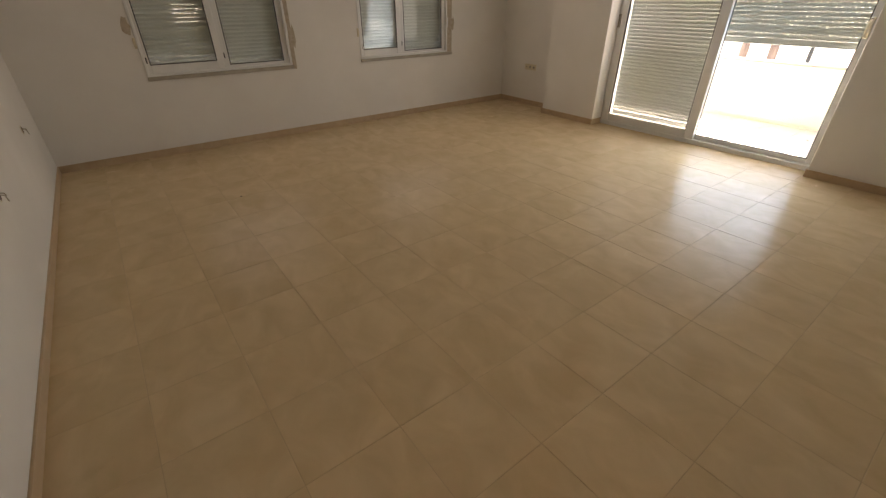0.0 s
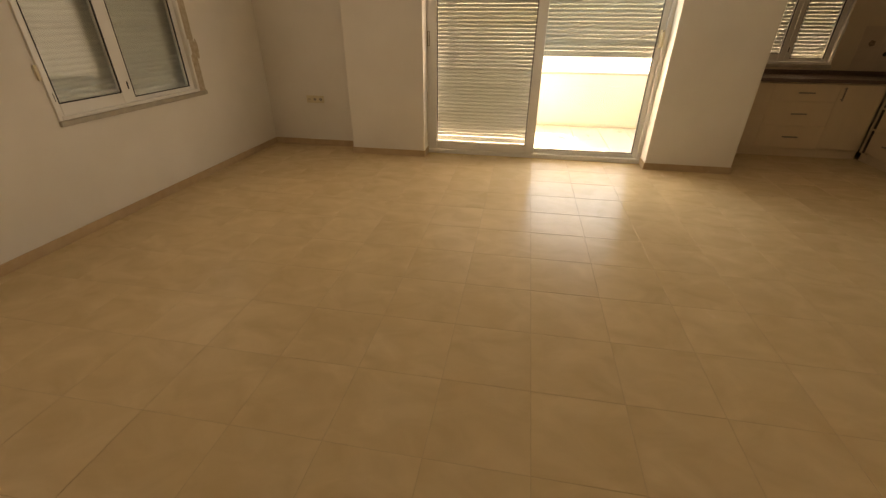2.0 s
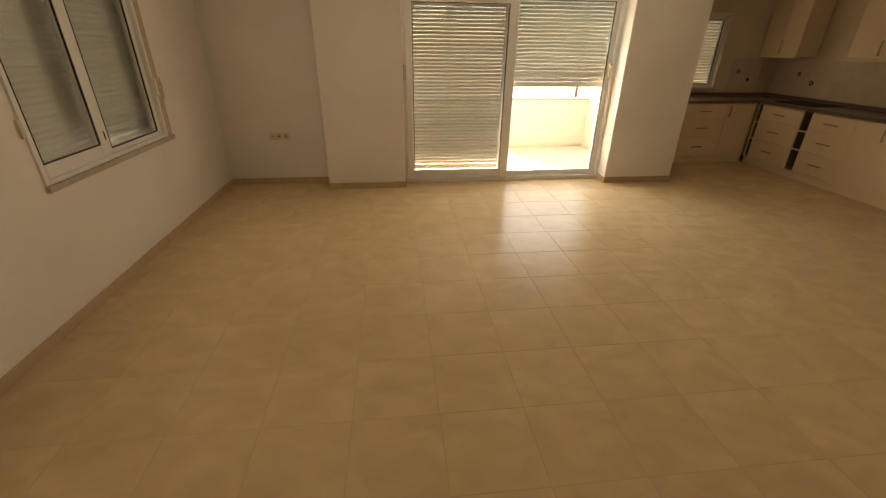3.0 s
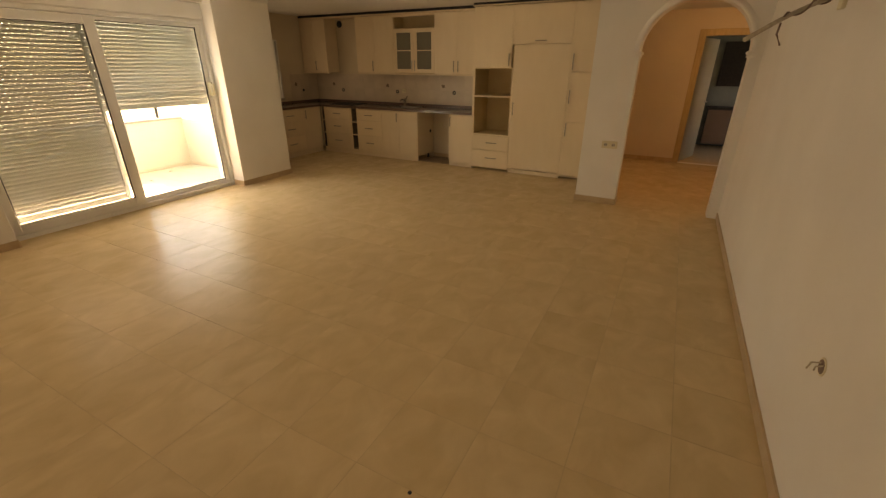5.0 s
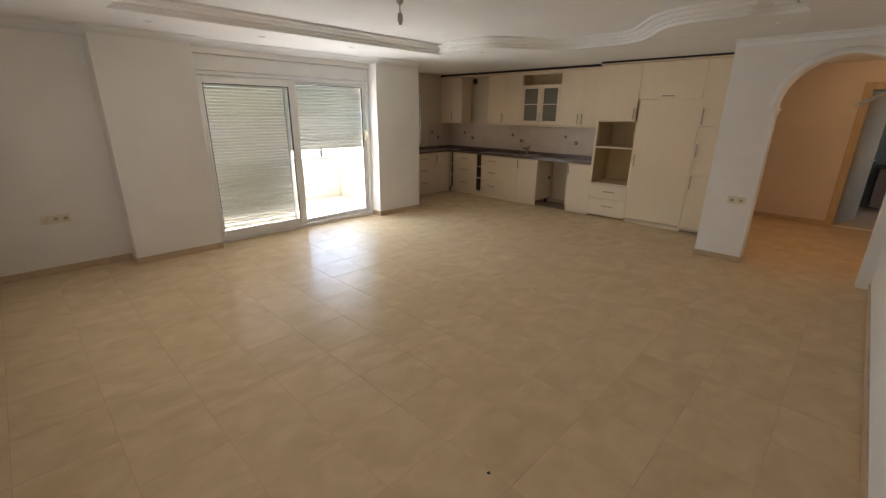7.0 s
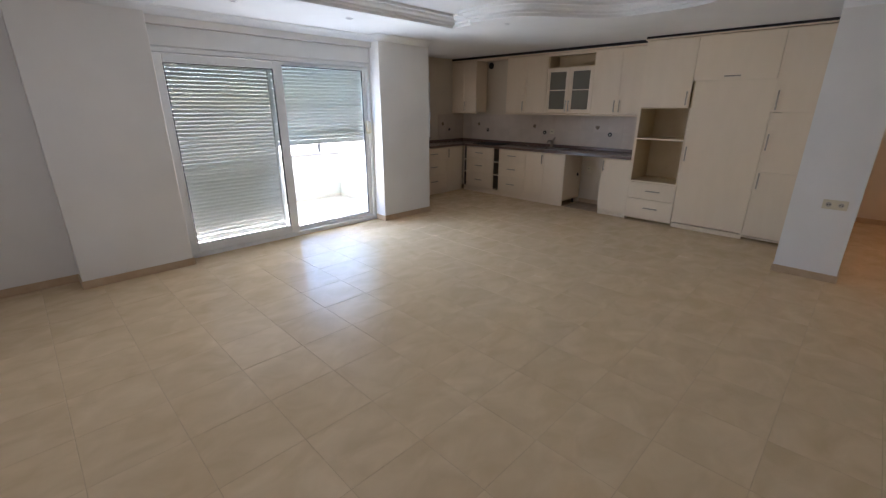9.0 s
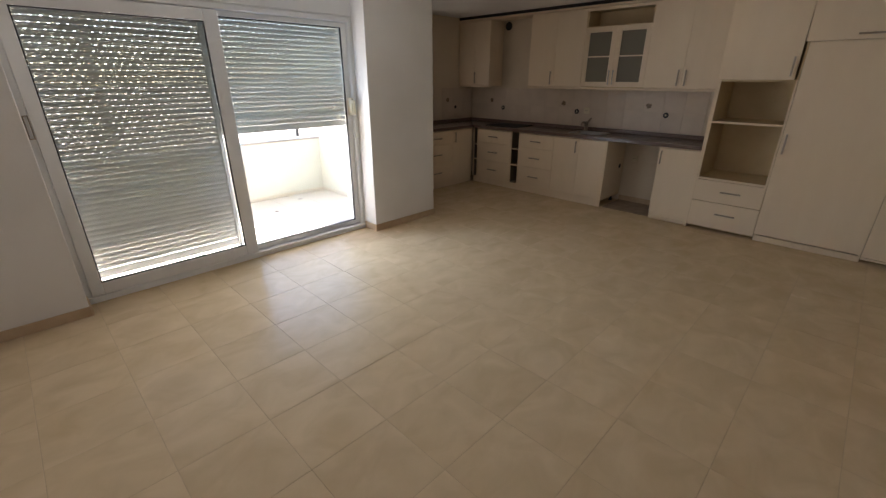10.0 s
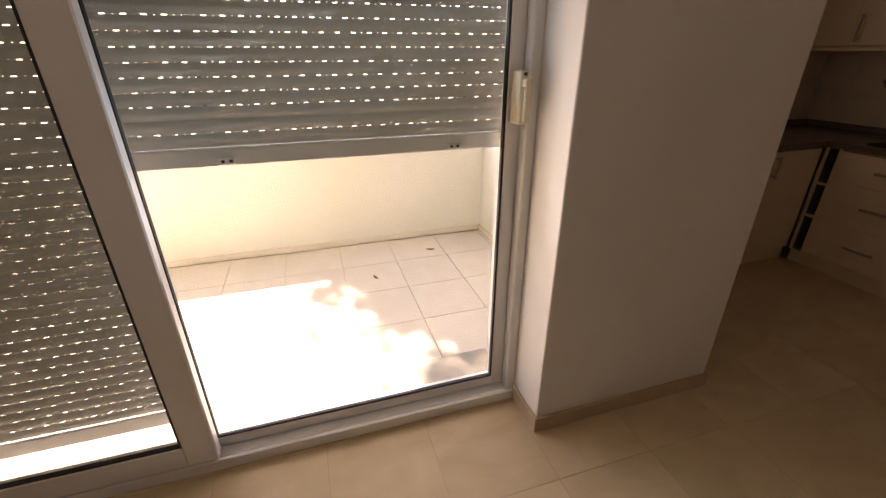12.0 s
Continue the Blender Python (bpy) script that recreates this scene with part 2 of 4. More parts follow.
structure("column_south", box(XC, XE, -0.035, 0.87, 0, H, 0.004), PAINT, "off-white plastered column between door and kitchen", "column")
structure("wall_kitchen_north", box(XE + 0.25, KX + 0.25, -0.06, 0.10, -0.1, TOP + 0.1), PAINT, "off-white kitchen side wall", "wall")
structure("wall_kitchen_east", wall("y", KY - 0.25, -0.06, KX, KX + 0.25, -0.1, TOP + 0.1, (KW,)), KBOUNCE, "kitchen wall with a window, tinted cream for warm bounced light", "wall")
structure("wall_kitchen_back", box(0.98, KX, KY - 0.15, KY, -0.1, TOP + 0.1), KBOUNCE, "wall behind the kitchen units, tinted cream for warm bounced light", "wall")
structure("wall_pillar", box(0.98, 1.23, KY, YA - 0.2, -0.1, TOP + 0.1), PAINT, "off-white wall end between kitchen and hall", "wall")

# arch wall
AX, AR, AS, AH = 0.2165, 0.5185, 1.79, 0.505
arch = [(AX + AR * math.cos(a), AS + AH * math.sin(a)) for a in [math.pi * k / 32 for k in range(33)]]
bm = bmesh.new()
outline = [(1.23, -0.1), (1.23, TOP + 0.1), (XW, TOP + 0.1), (XW, -0.1), (AX - AR, -0.1)] + arch[::-1] + [(AX + AR, -0.1)]
f = bm.faces.new([bm.verts.new((x, YA, z)) for x, z in outline])
ext = bmesh.ops.extrude_face_region(bm, geom=[f])
bmesh.ops.translate(bm, vec=(0, -0.2, 0), verts=[v for v in ext["geom"] if isinstance(v, bmesh.types.BMVert)])
structure("wall_arch", bm, PAINT, "off-white wall with a round-arched opening to the hall", "wall")
trim = bmesh.new()
prof = [(0.0, 0.0), (0.0, 0.018), (0.014, 0.026), (0.034, 0.026), (0.044, 0.014), (0.062, 0.012), (0.066, 0.0)]
rings = []
for k in range(33):
    a = math.pi * k / 32
    rings.append([trim.verts.new((AX + (AR + d) * math.cos(a), YA + h, AS + (AH + d) * math.sin(a))) for d, h in prof])
for a, c in zip(rings, rings[1:]):
    for k in range(len(prof) - 1):
        trim.faces.new((a[k], a[k + 1], c[k + 1], c[k]))
structure("arch_trim", trim, PAINT, "white moulded plaster band round the arch", "trim", smooth=True)
for sx in (AX - AR, AX + AR):
    s = 1 if sx > AX else -1
    cap = box(min(sx - 0.025 * s, sx + (0.07 if s > 0 else 0.045) * s), max(sx - 0.025 * s, sx + (0.07 if s > 0 else 0.045) * s), YA - 0.2, YA + 0.034, AS - 0.035, AS, 0.008, seg=2)
    box(min(sx - 0.014 * s, sx + 0.045 * s), max(sx - 0.014 * s, sx + 0.045 * s), YA - 0.19, YA + 0.022, AS - 0.065, AS - 0.035, 0.006, bm=cap)
    structure("arch_capital", cap, PAINT, "small white plaster capital at the spring of the arch", "trim")

# hall and the room behind it
HY = -4.05
BD = (-0.74, 0.05, 0.0, 2.10)
structure("wall_hall_far", wall("x", -1.2, 2.2, HY - 0.12, HY, -0.1, TOP + 0.1, (BD,)), HALLP, "cream wall at the end of the hall with a doorway", "wall")
structure("wall_hall_west", box(-1.3, -1.2, HY, YA - 0.2, -0.1, TOP + 0.1), HALLP, "cream hall wall", "wall")
structure("wall_hall_stub", box(-1.2, XW - 0.2, YA - 0.25, YA - 0.2, -0.1, TOP + 0.1), HALLP, "cream hall wall", "wall")
structure("wall_hall_side", box(0.978, 0.98, KY - 0.15, YA - 0.2, 0, H), HALLP, "cream hall wall", "wall")
structure("wall_hall_back", box(0.98, 2.2, KY - 0.16, KY - 0.15, 0, H), HALLP, "cream hall wall", "wall")
structure("wall_hall_east", box(2.2, 2.3, HY, KY - 0.15, -0.1, TOP + 0.1), HALLP, "cream hall wall", "wall")
structure("ceiling_hall", wall("x", -1.3, 2.3, HY - 0.12, KY - 0.15, H, H + 0.05), CEIL, "plain white hall ceiling", "ceiling")
structure("ceiling_hall_front", box(-1.3, 0.98, KY - 0.15, YA - 0.2, H, H + 0.05), CEIL, "plain white hall ceiling", "ceiling")
structure("wall_bath", wall("x", -1.6, 0.4, -6.62, -6.5, 0, 2.6), BATH, "grey-green tiled bathroom wall", "wall")
structure("wall_bath_side", box(0.3, 0.4, -6.5, HY - 0.12, 0, 2.6), BATH, "grey-green tiled bathroom wall", "wall")
structure("wall_bath_west", box(-1.6, -1.5, -6.5, HY - 0.12, 0, 2.6), BATH, "grey-green tiled bathroom wall", "wall")
structure("ceiling_bath", box(-1.6, 0.4, -6.62, HY - 0.12, 2.55, 2.6), CEIL, "plain white bathroom ceiling", "ceiling")
casing = bmesh.new()
for x0, x1, z0, z1 in ((BD[1], BD[1] + 0.10, 0, 2.20), (BD[0] - 0.10, BD[0], 0, 2.20), (BD[0], BD[1], 2.10, 2.20)):
    box(x0, x1, HY - 0.14, HY + 0.018, z0, z1, 0.004, bm=casing)
structure("door_casing", casing, WOOD, "honey-coloured wooden door casing", "trim")
leaf = root("door_1", (0.04, HY - 0.10, 0), "pale grey flush door standing open", "door")
panel = part("door_leaf", box(-0.76, 0.04, HY - 0.14, HY - 0.10, 0.008, 2.08, 0.003), LEAF, leaf)
lv = lathe((-0.68, HY - 0.10, 1.03), (0, 1, 0), [(0, 0.022), (0.008, 0.022), (0.01, 0.009), (0.045, 0.009)])
tube([(-0.68, HY - 0.06, 1.03), (-0.57, HY - 0.055, 1.03)], 0.009, bm=lv)
part("door_handle", lv, STEEL, leaf, "brushed steel lever handle")
leaf.rotation_euler = (0, 0, radians(72))
van = root("vanity_unit", (-0.5, -6.2, 0), "dark vanity unit with a black worktop in the bathroom", "cabinet")
part("body", box(-1.45, -0.35, -6.49, -6.0, 0.1, 0.80, 0.005), GRANITE, van)
part("worktop", box(-1.48, -0.32, -6.49, -5.97, 0.80, 0.84, 0.004), BLACKGAP, van)
part("mirror_cabinet", box(-1.4, -0.4, -6.49, -6.34, 1.25, 2.1, 0.005), BLACKGAP, van)

# ---- ceiling: soffit with a curved tray ----
TX0, TX1 = 0.50, 4.66


def tray_outline(n=44):
    pts, mid = [], (TX0 + TX1) / 2

    def south(x):
        u = abs(x - mid)
        return 0.62 - 0.86 * math.exp(-(u / 0.86) ** 4) + (0.0 if u < 1.72 else -0.12)
    xs = [TX1 - (TX1 - TX0) * k / n for k in range(n + 1)]
    pts += [(x, south(x)) for x in xs]
    pts += [(x, 4.85 - south(x)) for x in xs[::-1]]
    return pts


out = tray_outline()
bm = bmesh.new()
lo = [bm.verts.new((x, y, H)) for x, y in out]


def flat(*pts):
    bm.faces.new([p if isinstance(p, bmesh.types.BMVert) else bm.verts.new((*p, H)) for p in pts])


half = len(out) // 2
for k in range(half - 1):
    flat(lo[k], lo[k + 1], (out[k + 1][0], YA), (out[k][0], YA))
    a, c = lo[half + k], lo[half + k + 1]
    flat(a, c, (out[half + k + 1][0], YN), (out[half + k][0], YN))
flat((TX1, YA), (XE, YA), (XE, YN), (TX1, YN))
flat((XW, YA), (TX0, YA), (TX0, YN), (XW, YN))
flat((1.23, KY), (KX, KY), (KX, YA), (1.23, YA))
flat((XE, YA), (KX, YA), (KX, -0.06), (XE, -0.06))
steps = [(0.0, 0.03), (0.028, 0.034), (0.028, 0.055), (0.05, 0.058), (0.075, 0.07), (0.09, 0.09), (0.125, 0.094), (0.125, TOP - H)]
cx, cy = (TX0 + TX1) / 2, 2.42
last, npt = lo, len(out)


def shifted(d):
    res = []
    for k in range(npt):
        p, q, r = Vector(out[k - 1]), Vector(out[k]), Vector(out[(k + 1) % npt])
        t = (r - p).normalized()
        nrm = Vector((t.y, -t.x))
        if nrm.dot(Vector((cx, cy)) - q) < 0:
            nrm = -nrm
        res.append(q + nrm * d)
    return res


for d, h in steps:
    ring = [bm.verts.new((p.x, p.y, H + h)) for p in shifted(d)]
    for k in range(npt):
        bm.faces.new((last[k], last[(k + 1) % npt], ring[(k + 1) % npt], ring[k]))
    last = ring
ed = [bm.edges.get((last[k], last[(k + 1) % npt])) for k in range(npt)]
bmesh.ops.triangle_fill(bm, use_beauty=True, use_dissolve=False, edges=ed)
structure("ceiling", bm, CEIL, "white gypsum ceiling with a curved recessed tray and stepped mouldings", "ceiling")
structure("ceiling_slab", box(XW - 0.2, KX + 0.25, KY - 0.15, YN + 0.25, TOP + 0.1, TOP + 0.3), CEIL, "concrete slab over the ceiling", "ceiling")


def cove(points, z, size, name, label):
    """A stepped cornice along a run of (x, y) points, with the room on its left."""
    b = bmesh.new()
    pr = [(0.0, -size), (0.006, -size), (0.012, -size * 0.75), (0.3 * size, -size * 0.42), (0.62 * size, -size * 0.2), (size * 0.9, -0.012), (size, -0.006), (size, 0.0)]
    rr = []
    n = len(points)
    for k, p in enumerate(points):
        p = Vector(p)
        d0 = (p - Vector(points[k - 1])).normalized() if k else None
        d1 = (Vector(points[k + 1]) - p).normalized() if k < n - 1 else None
        n0 = Vector((-d0.y, d0.x)) if d0 else None
        n1 = Vector((-d1.y, d1.x)) if d1 else None
        m = (n0 + n1) / (1 + n0.dot(n1)) if d0 and d1 else (n0 or n1)
        rr.append([b.verts.new((p.x + m.x * o, p.y + m.y * o, z + h)) for o, h in pr])
    for a, c in zip(rr, rr[1:]):
        for k in range(len(pr) - 1):
            b.faces.new((a[k], a[k + 1], c[k + 1], c[k]))
    return structure(name, b, CEIL, label, "trim", smooth=True)


cove([(XC, -0.035), (XC, 0.87), (XC + 0.155, 0.87), (XC + 0.155, 3.455), (XC, 3.455), (XC, 4.38), (XE, 4.38), (XE, YN), (XW, YN), (XW, YA), (1.23, YA)], H, 0.075, "cornice", "white curved plaster cornice under the ceiling")
spot_at = [(5.06, 3.97), (5.08, 2.88), (5.02, 1.72), (4.0, 0.30), (1.56, 0.0), (0.74, 0.07)]
for x, y in spot_at:
    sp = root("recessed_spotlight", (x, y, H), "small round recessed spotlight, switched off", "spotlight", "ceiling spotlights")
    part("ring", lathe((x, y, H), (0, 0, -1), [(0, 0.04), (0.004, 0.04), (0.006, 0.034), (0.006, 0.026), (0.001, 0.024)], 20), PVC, sp)
    part("lens", lathe((x, y, H - 0.0015), (0, 0, -1), [(0, 0.023), (0.002, 0.021)], 16), STEEL, sp)

bx, by = 2.6, 2.95
pend = root("bulb_holder", (bx, by, TOP), "bare grey lamp holder hanging on a short cable", "lamp")
part("ceiling_rose", lathe((bx, by, TOP), (0, 0, -1), [(0, 0.035), (0.012, 0.035), (0.03, 0.015), (0.034, 0.006)]), DARK, pend)
part("cable", tube([(bx, by, TOP - 0.03), (bx + 0.004, by, 2.50), (bx, by, 2.40)], 0.004), CABLE, pend)
part("connector", lathe((bx, by, 2.50), (0, 0, -1), [(0, 0.008), (0.006, 0.022), (0.035, 0.026), (0.05, 0.008)]), CABLE, pend)
part("socket", lathe((bx, by, 2.40), (0, 0, -1), [(0, 0.008), (0.01, 0.019), (0.06, 0.019), (0.066, 0.012), (0.08, 0.012)]), CABLE, pend)

# ---- baseboards ----
SH, ST = 0.075, 0.012


def skirting(x0, y0, x1, y1, nx, ny):
    b = box(min(x0, x1, x0 + nx * ST, x1 + nx * ST), max(x0, x1, x0 + nx * ST, x1 + nx * ST), min(y0, y1, y0 + ny * ST, y1 + ny * ST), max(y0, y1, y0 + ny * ST, y1 + ny * ST), 0.0, SH, 0.002)
    return structure("baseboard", b, SKIRT, "brown-beige tile baseboard along the wall", "baseboard")


skirting(XW, YN, XE, YN, 0, -1)
skirting(XE, 4.38, XE, YN - ST, -1, 0)
skirting(XC - ST, 4.38, XE - ST, 4.38, 0, 1)
skirting(XC, 3.455, XC, 4.38, -1, 0)
skirting(XC, -0.035, XC, 0.87, -1, 0)
skirting(XC - ST, -0.035, XE - 0.001, -0.035, 0, -1)
skirting(XC - ST, 0.87, 5.865, 0.87, 0, 1)
skirting(XC - ST, 3.455, 5.865, 3.455, 0, -1)
skirting(XW, YA, XW, YN - ST, 1, 0)
skirting(AX + AR, YA, 1.23, YA, 0, 1)
skirting(1.23, YA + ST, 1.23, -1.75, 1, 0)
skirting(AX + AR, YA - 0.2, AX + AR, YA + ST, -1, 0)
skirting(BD[1] + 0.10, HY, 2.2, HY, 0, 1)
skirting(XE, -0.06, 6.5, -0.06, 0, -1)

# ---- balcony door ----


def ring_frame(y0, y1, z0, z1, x0, x1, w, bev=0.005, wb=None):
    wb = wb or w
    b = box(x0, x1, y0, y0 + w, z0, z1, bev)
    box(x0, x1, y1 - w, y1, z0, z1, bev, bm=b)
    box(x0, x1, y0 + w, y1 - w, z1 - w, z1, bev, bm=b)
    box(x0, x1, y0 + w, y1 - w, z0, z0 + wb, bev, bm=b)
    return b


PITCH = 0.041


def slat_mesh(width, slots, name, span=None, phase=0.0):
    """One curved roller-shutter slat along y, with the slotted hinge strip below it."""
    b = bmesh.new()
    hgt, n = PITCH - 0.0036, 6
    pr = [(-0.007 * math.sin(math.pi * k / n), hgt * k / n) for k in range(n + 1)]
    back = [(x + 0.0035, z) for x, z in pr]
    loop = pr + back[::-1]
    ends = []
    for y in (0.0, width):
        ends.append([b.verts.new((x, y, z)) for x, z in loop])
    for k in range(len(loop)):
        q = (k + 1) % len(loop)
        b.faces.new((ends[0][k], ends[0][q], ends[1][q], ends[1][k]))
    b.faces.new(ends[0]), b.faces.new(ends[1][::-1])
    if slots:
        step, s = 0.05, -phase
        while s < width - 0.001:
            shut = span and not span[0] < s < span[1]
            for a, c in (((0.0, step),) if shut else ((0.0, 0.0165), (0.0178, 0.0355))):
                p, q = max(s + a, 0.0), min(s + c, width)
                if q - p > 0.001:
                    b.faces.new([b.verts.new(v) for v in ((0.002, p, -0.0041), (0.002, q, -0.0041), (0.002, q, 0.0005), (0.002, p, 0.0005))])
            s += step
    else:
        b.faces.new([b.verts.new(p) for p in ((0.002, 0, -0.0041), (0.002, width, -0.0041), (0.002, width, 0.0005), (0.002, 0, 0.0005))])
    me = finish(b, name)
    me.materials.append(SLAT)
    return me


def shutter(parent, org, m, width, z0, z1, slotted=lambda k: True, span=None):
    """Slats from z0 (top of the end bar) up to z1; m places the strip (local y along it)."""
    rows, mb = [slat_mesh(width, True, "slat", span, p) for p in (0.0, 0.027)], slat_mesh(width, False, "slat")
    k, z = 0, z0 + 0.0058
    while z < z1:
        o = new("slat", rows[k % 2] if slotted(k) else mb)
        o.parent = parent
        o.matrix_basis = Matrix.Translation(-org) @ m @ Matrix.Translation((0, 0, z))
        k, z = k + 1, z + PITCH
    return k


DX = 5.875
bd = root("balcony_door", (DX, 2.15, 0), "white plastic sliding balcony door with two panes, closed", "door")
part("frame", ring_frame(0.868, 3.457, 0.0, 2.16, DX, DX + 0.13, 0.043, wb=0.05), PVC, bd)


def sash(y0, y1, z0, z1, hole, x0, x1, name, label=""):
    """A sash with its own rail and stile widths; hole is the pane's (y0, y1, z0, z1)."""
    b = box(x0, x1, y0, hole[0], z0, z1, 0.005)
    box(x0, x1, hole[1], y1, z0, z1, 0.005, bm=b)
    box(x0, x1, hole[0], hole[1], hole[3], z1, 0.005, bm=b)
    box(x0, x1, hole[0], hole[1], z0, hole[2], 0.005, bm=b)
    o = part(name, b, PVC, bd, label)
    xm, (a, c, lo_, hi_) = (x0 + x1) / 2, hole
    part("pane", box(xm - 0.002, xm + 0.002, a - 0.004, c + 0.004, lo_ - 0.004, hi_ + 0.004), GLASS, o).visible_shadow = False
    part("gasket", ring_frame(a - 0.002, c + 0.002, lo_ - 0.002, hi_ + 0.002, x0 + 0.004, xm - 0.003, 0.009, 0), DARK, o)
    return o


ls = sash(2.125, 3.416, 0.052, 2.108, (2.235, 3.335, 0.15, 2.022), DX - 0.014, DX + 0.034, "fixed_sash")
rs = sash(0.909, 2.20, 0.052, 2.115, (0.967, 2.135, 0.10, 2.072), DX + 0.046, DX + 0.094, "sliding_sash")
hb = box(DX - 0.024, DX + 0.045, 0.925, 0.955, 1.25, 1.42, 0.005)
box(DX - 0.055, DX - 0.022, 0.93, 0.95, 1.37, 1.395, 0.003, bm=hb)
box(DX - 0.058, DX - 0.044, 0.928, 0.953, 1.26, 1.40, 0.005, bm=hb)
hd = part("handle", hb, SOCK, rs, "ivory lever handle")
part("keyhole", box(DX - 0.0255, DX - 0.0235, 0.934, 0.946, 1.405, 1.415), DARK, hd)
part("pull_handle", ring_frame(3.4165, 3.447, 1.235, 1.388, DX - 0.022, DX + 0.002, 0.006, 0.002), HANDLE, bd, "slim grey metal bow handle")
part("track", box(DX - 0.018, DX - 0.001, 0.875, 3.45, 0.0, 0.05, 0.003), PVC, bd)
boxs = root("shutter_box", (5.87, 2.15, 2.16), "white roller-shutter box over the balcony door", "shutter box")
part("cover", box(DX + 0.005, 6.19, 0.868, 3.457, 2.1615, 2.168, 0.002), PVC, boxs)
part("panel", box(DX - 0.006, 6.18, 0.8685, 3.4565, 2.169, 2.352, 0.006), PVC, boxs)
structure("lintel", box(XC + 0.16, XE, 0.87, 3.455, 2.3555, H), PAINT, "off-white plaster strip over the shutter box", "wall")
SX = DX + 0.17
so = Vector((SX, 2.15, 0))
s1 = root("roller_shutter", so, "closed light grey roller shutter with rows of light slots", "shutter", "balcony shutters")
shutter(s1, so, Matrix.Translation((SX, 2.235, 0)), 1.16, 0.185, 2.15)
part("end_bar", box(SX - 0.008, SX + 0.008, 2.235, 3.395, 0.12, 0.185, 0.003), SLAT, s1)
s2 = root("roller_shutter", so, "half-raised light grey roller shutter with rows of light slots", "shutter", "balcony shutters")
shutter(s2, so, Matrix.Translation((SX, 0.915, 0)), 1.29, 1.20, 2.15, lambda k: k not in (0, 2))
eb = part("end_bar", box(SX - 0.009, SX + 0.009, 0.915, 2.205, 1.14, 1.20, 0.003), SLAT, s2)
for yy in (1.12, 1.90):
    part("stopper", box(SX - 0.016, SX - 0.009, yy - 0.025, yy + 0.025, 1.146, 1.166, 0.002), SLAT, eb)
    holes = box(SX - 0.0175, SX - 0.0155, yy - 0.017, yy - 0.007, 1.151, 1.161)
    part("stopper_hole", box(SX - 0.0175, SX - 0.0155, yy + 0.007, yy + 0.017, 1.151, 1.161, bm=holes), DARK, eb)
rail = part("guide_rail", box(SX - 0.02, SX + 0.02, 2.203, 2.237, 0.03, 2.155, 0.003), SLAT, s1)
structure("door_sill_outside", box(DX + 0.13, 6.22, 0.87, 3.455, -0.06, 0.02, 0.004), STONE, "beige stone threshold outside the balcony door", "sill")


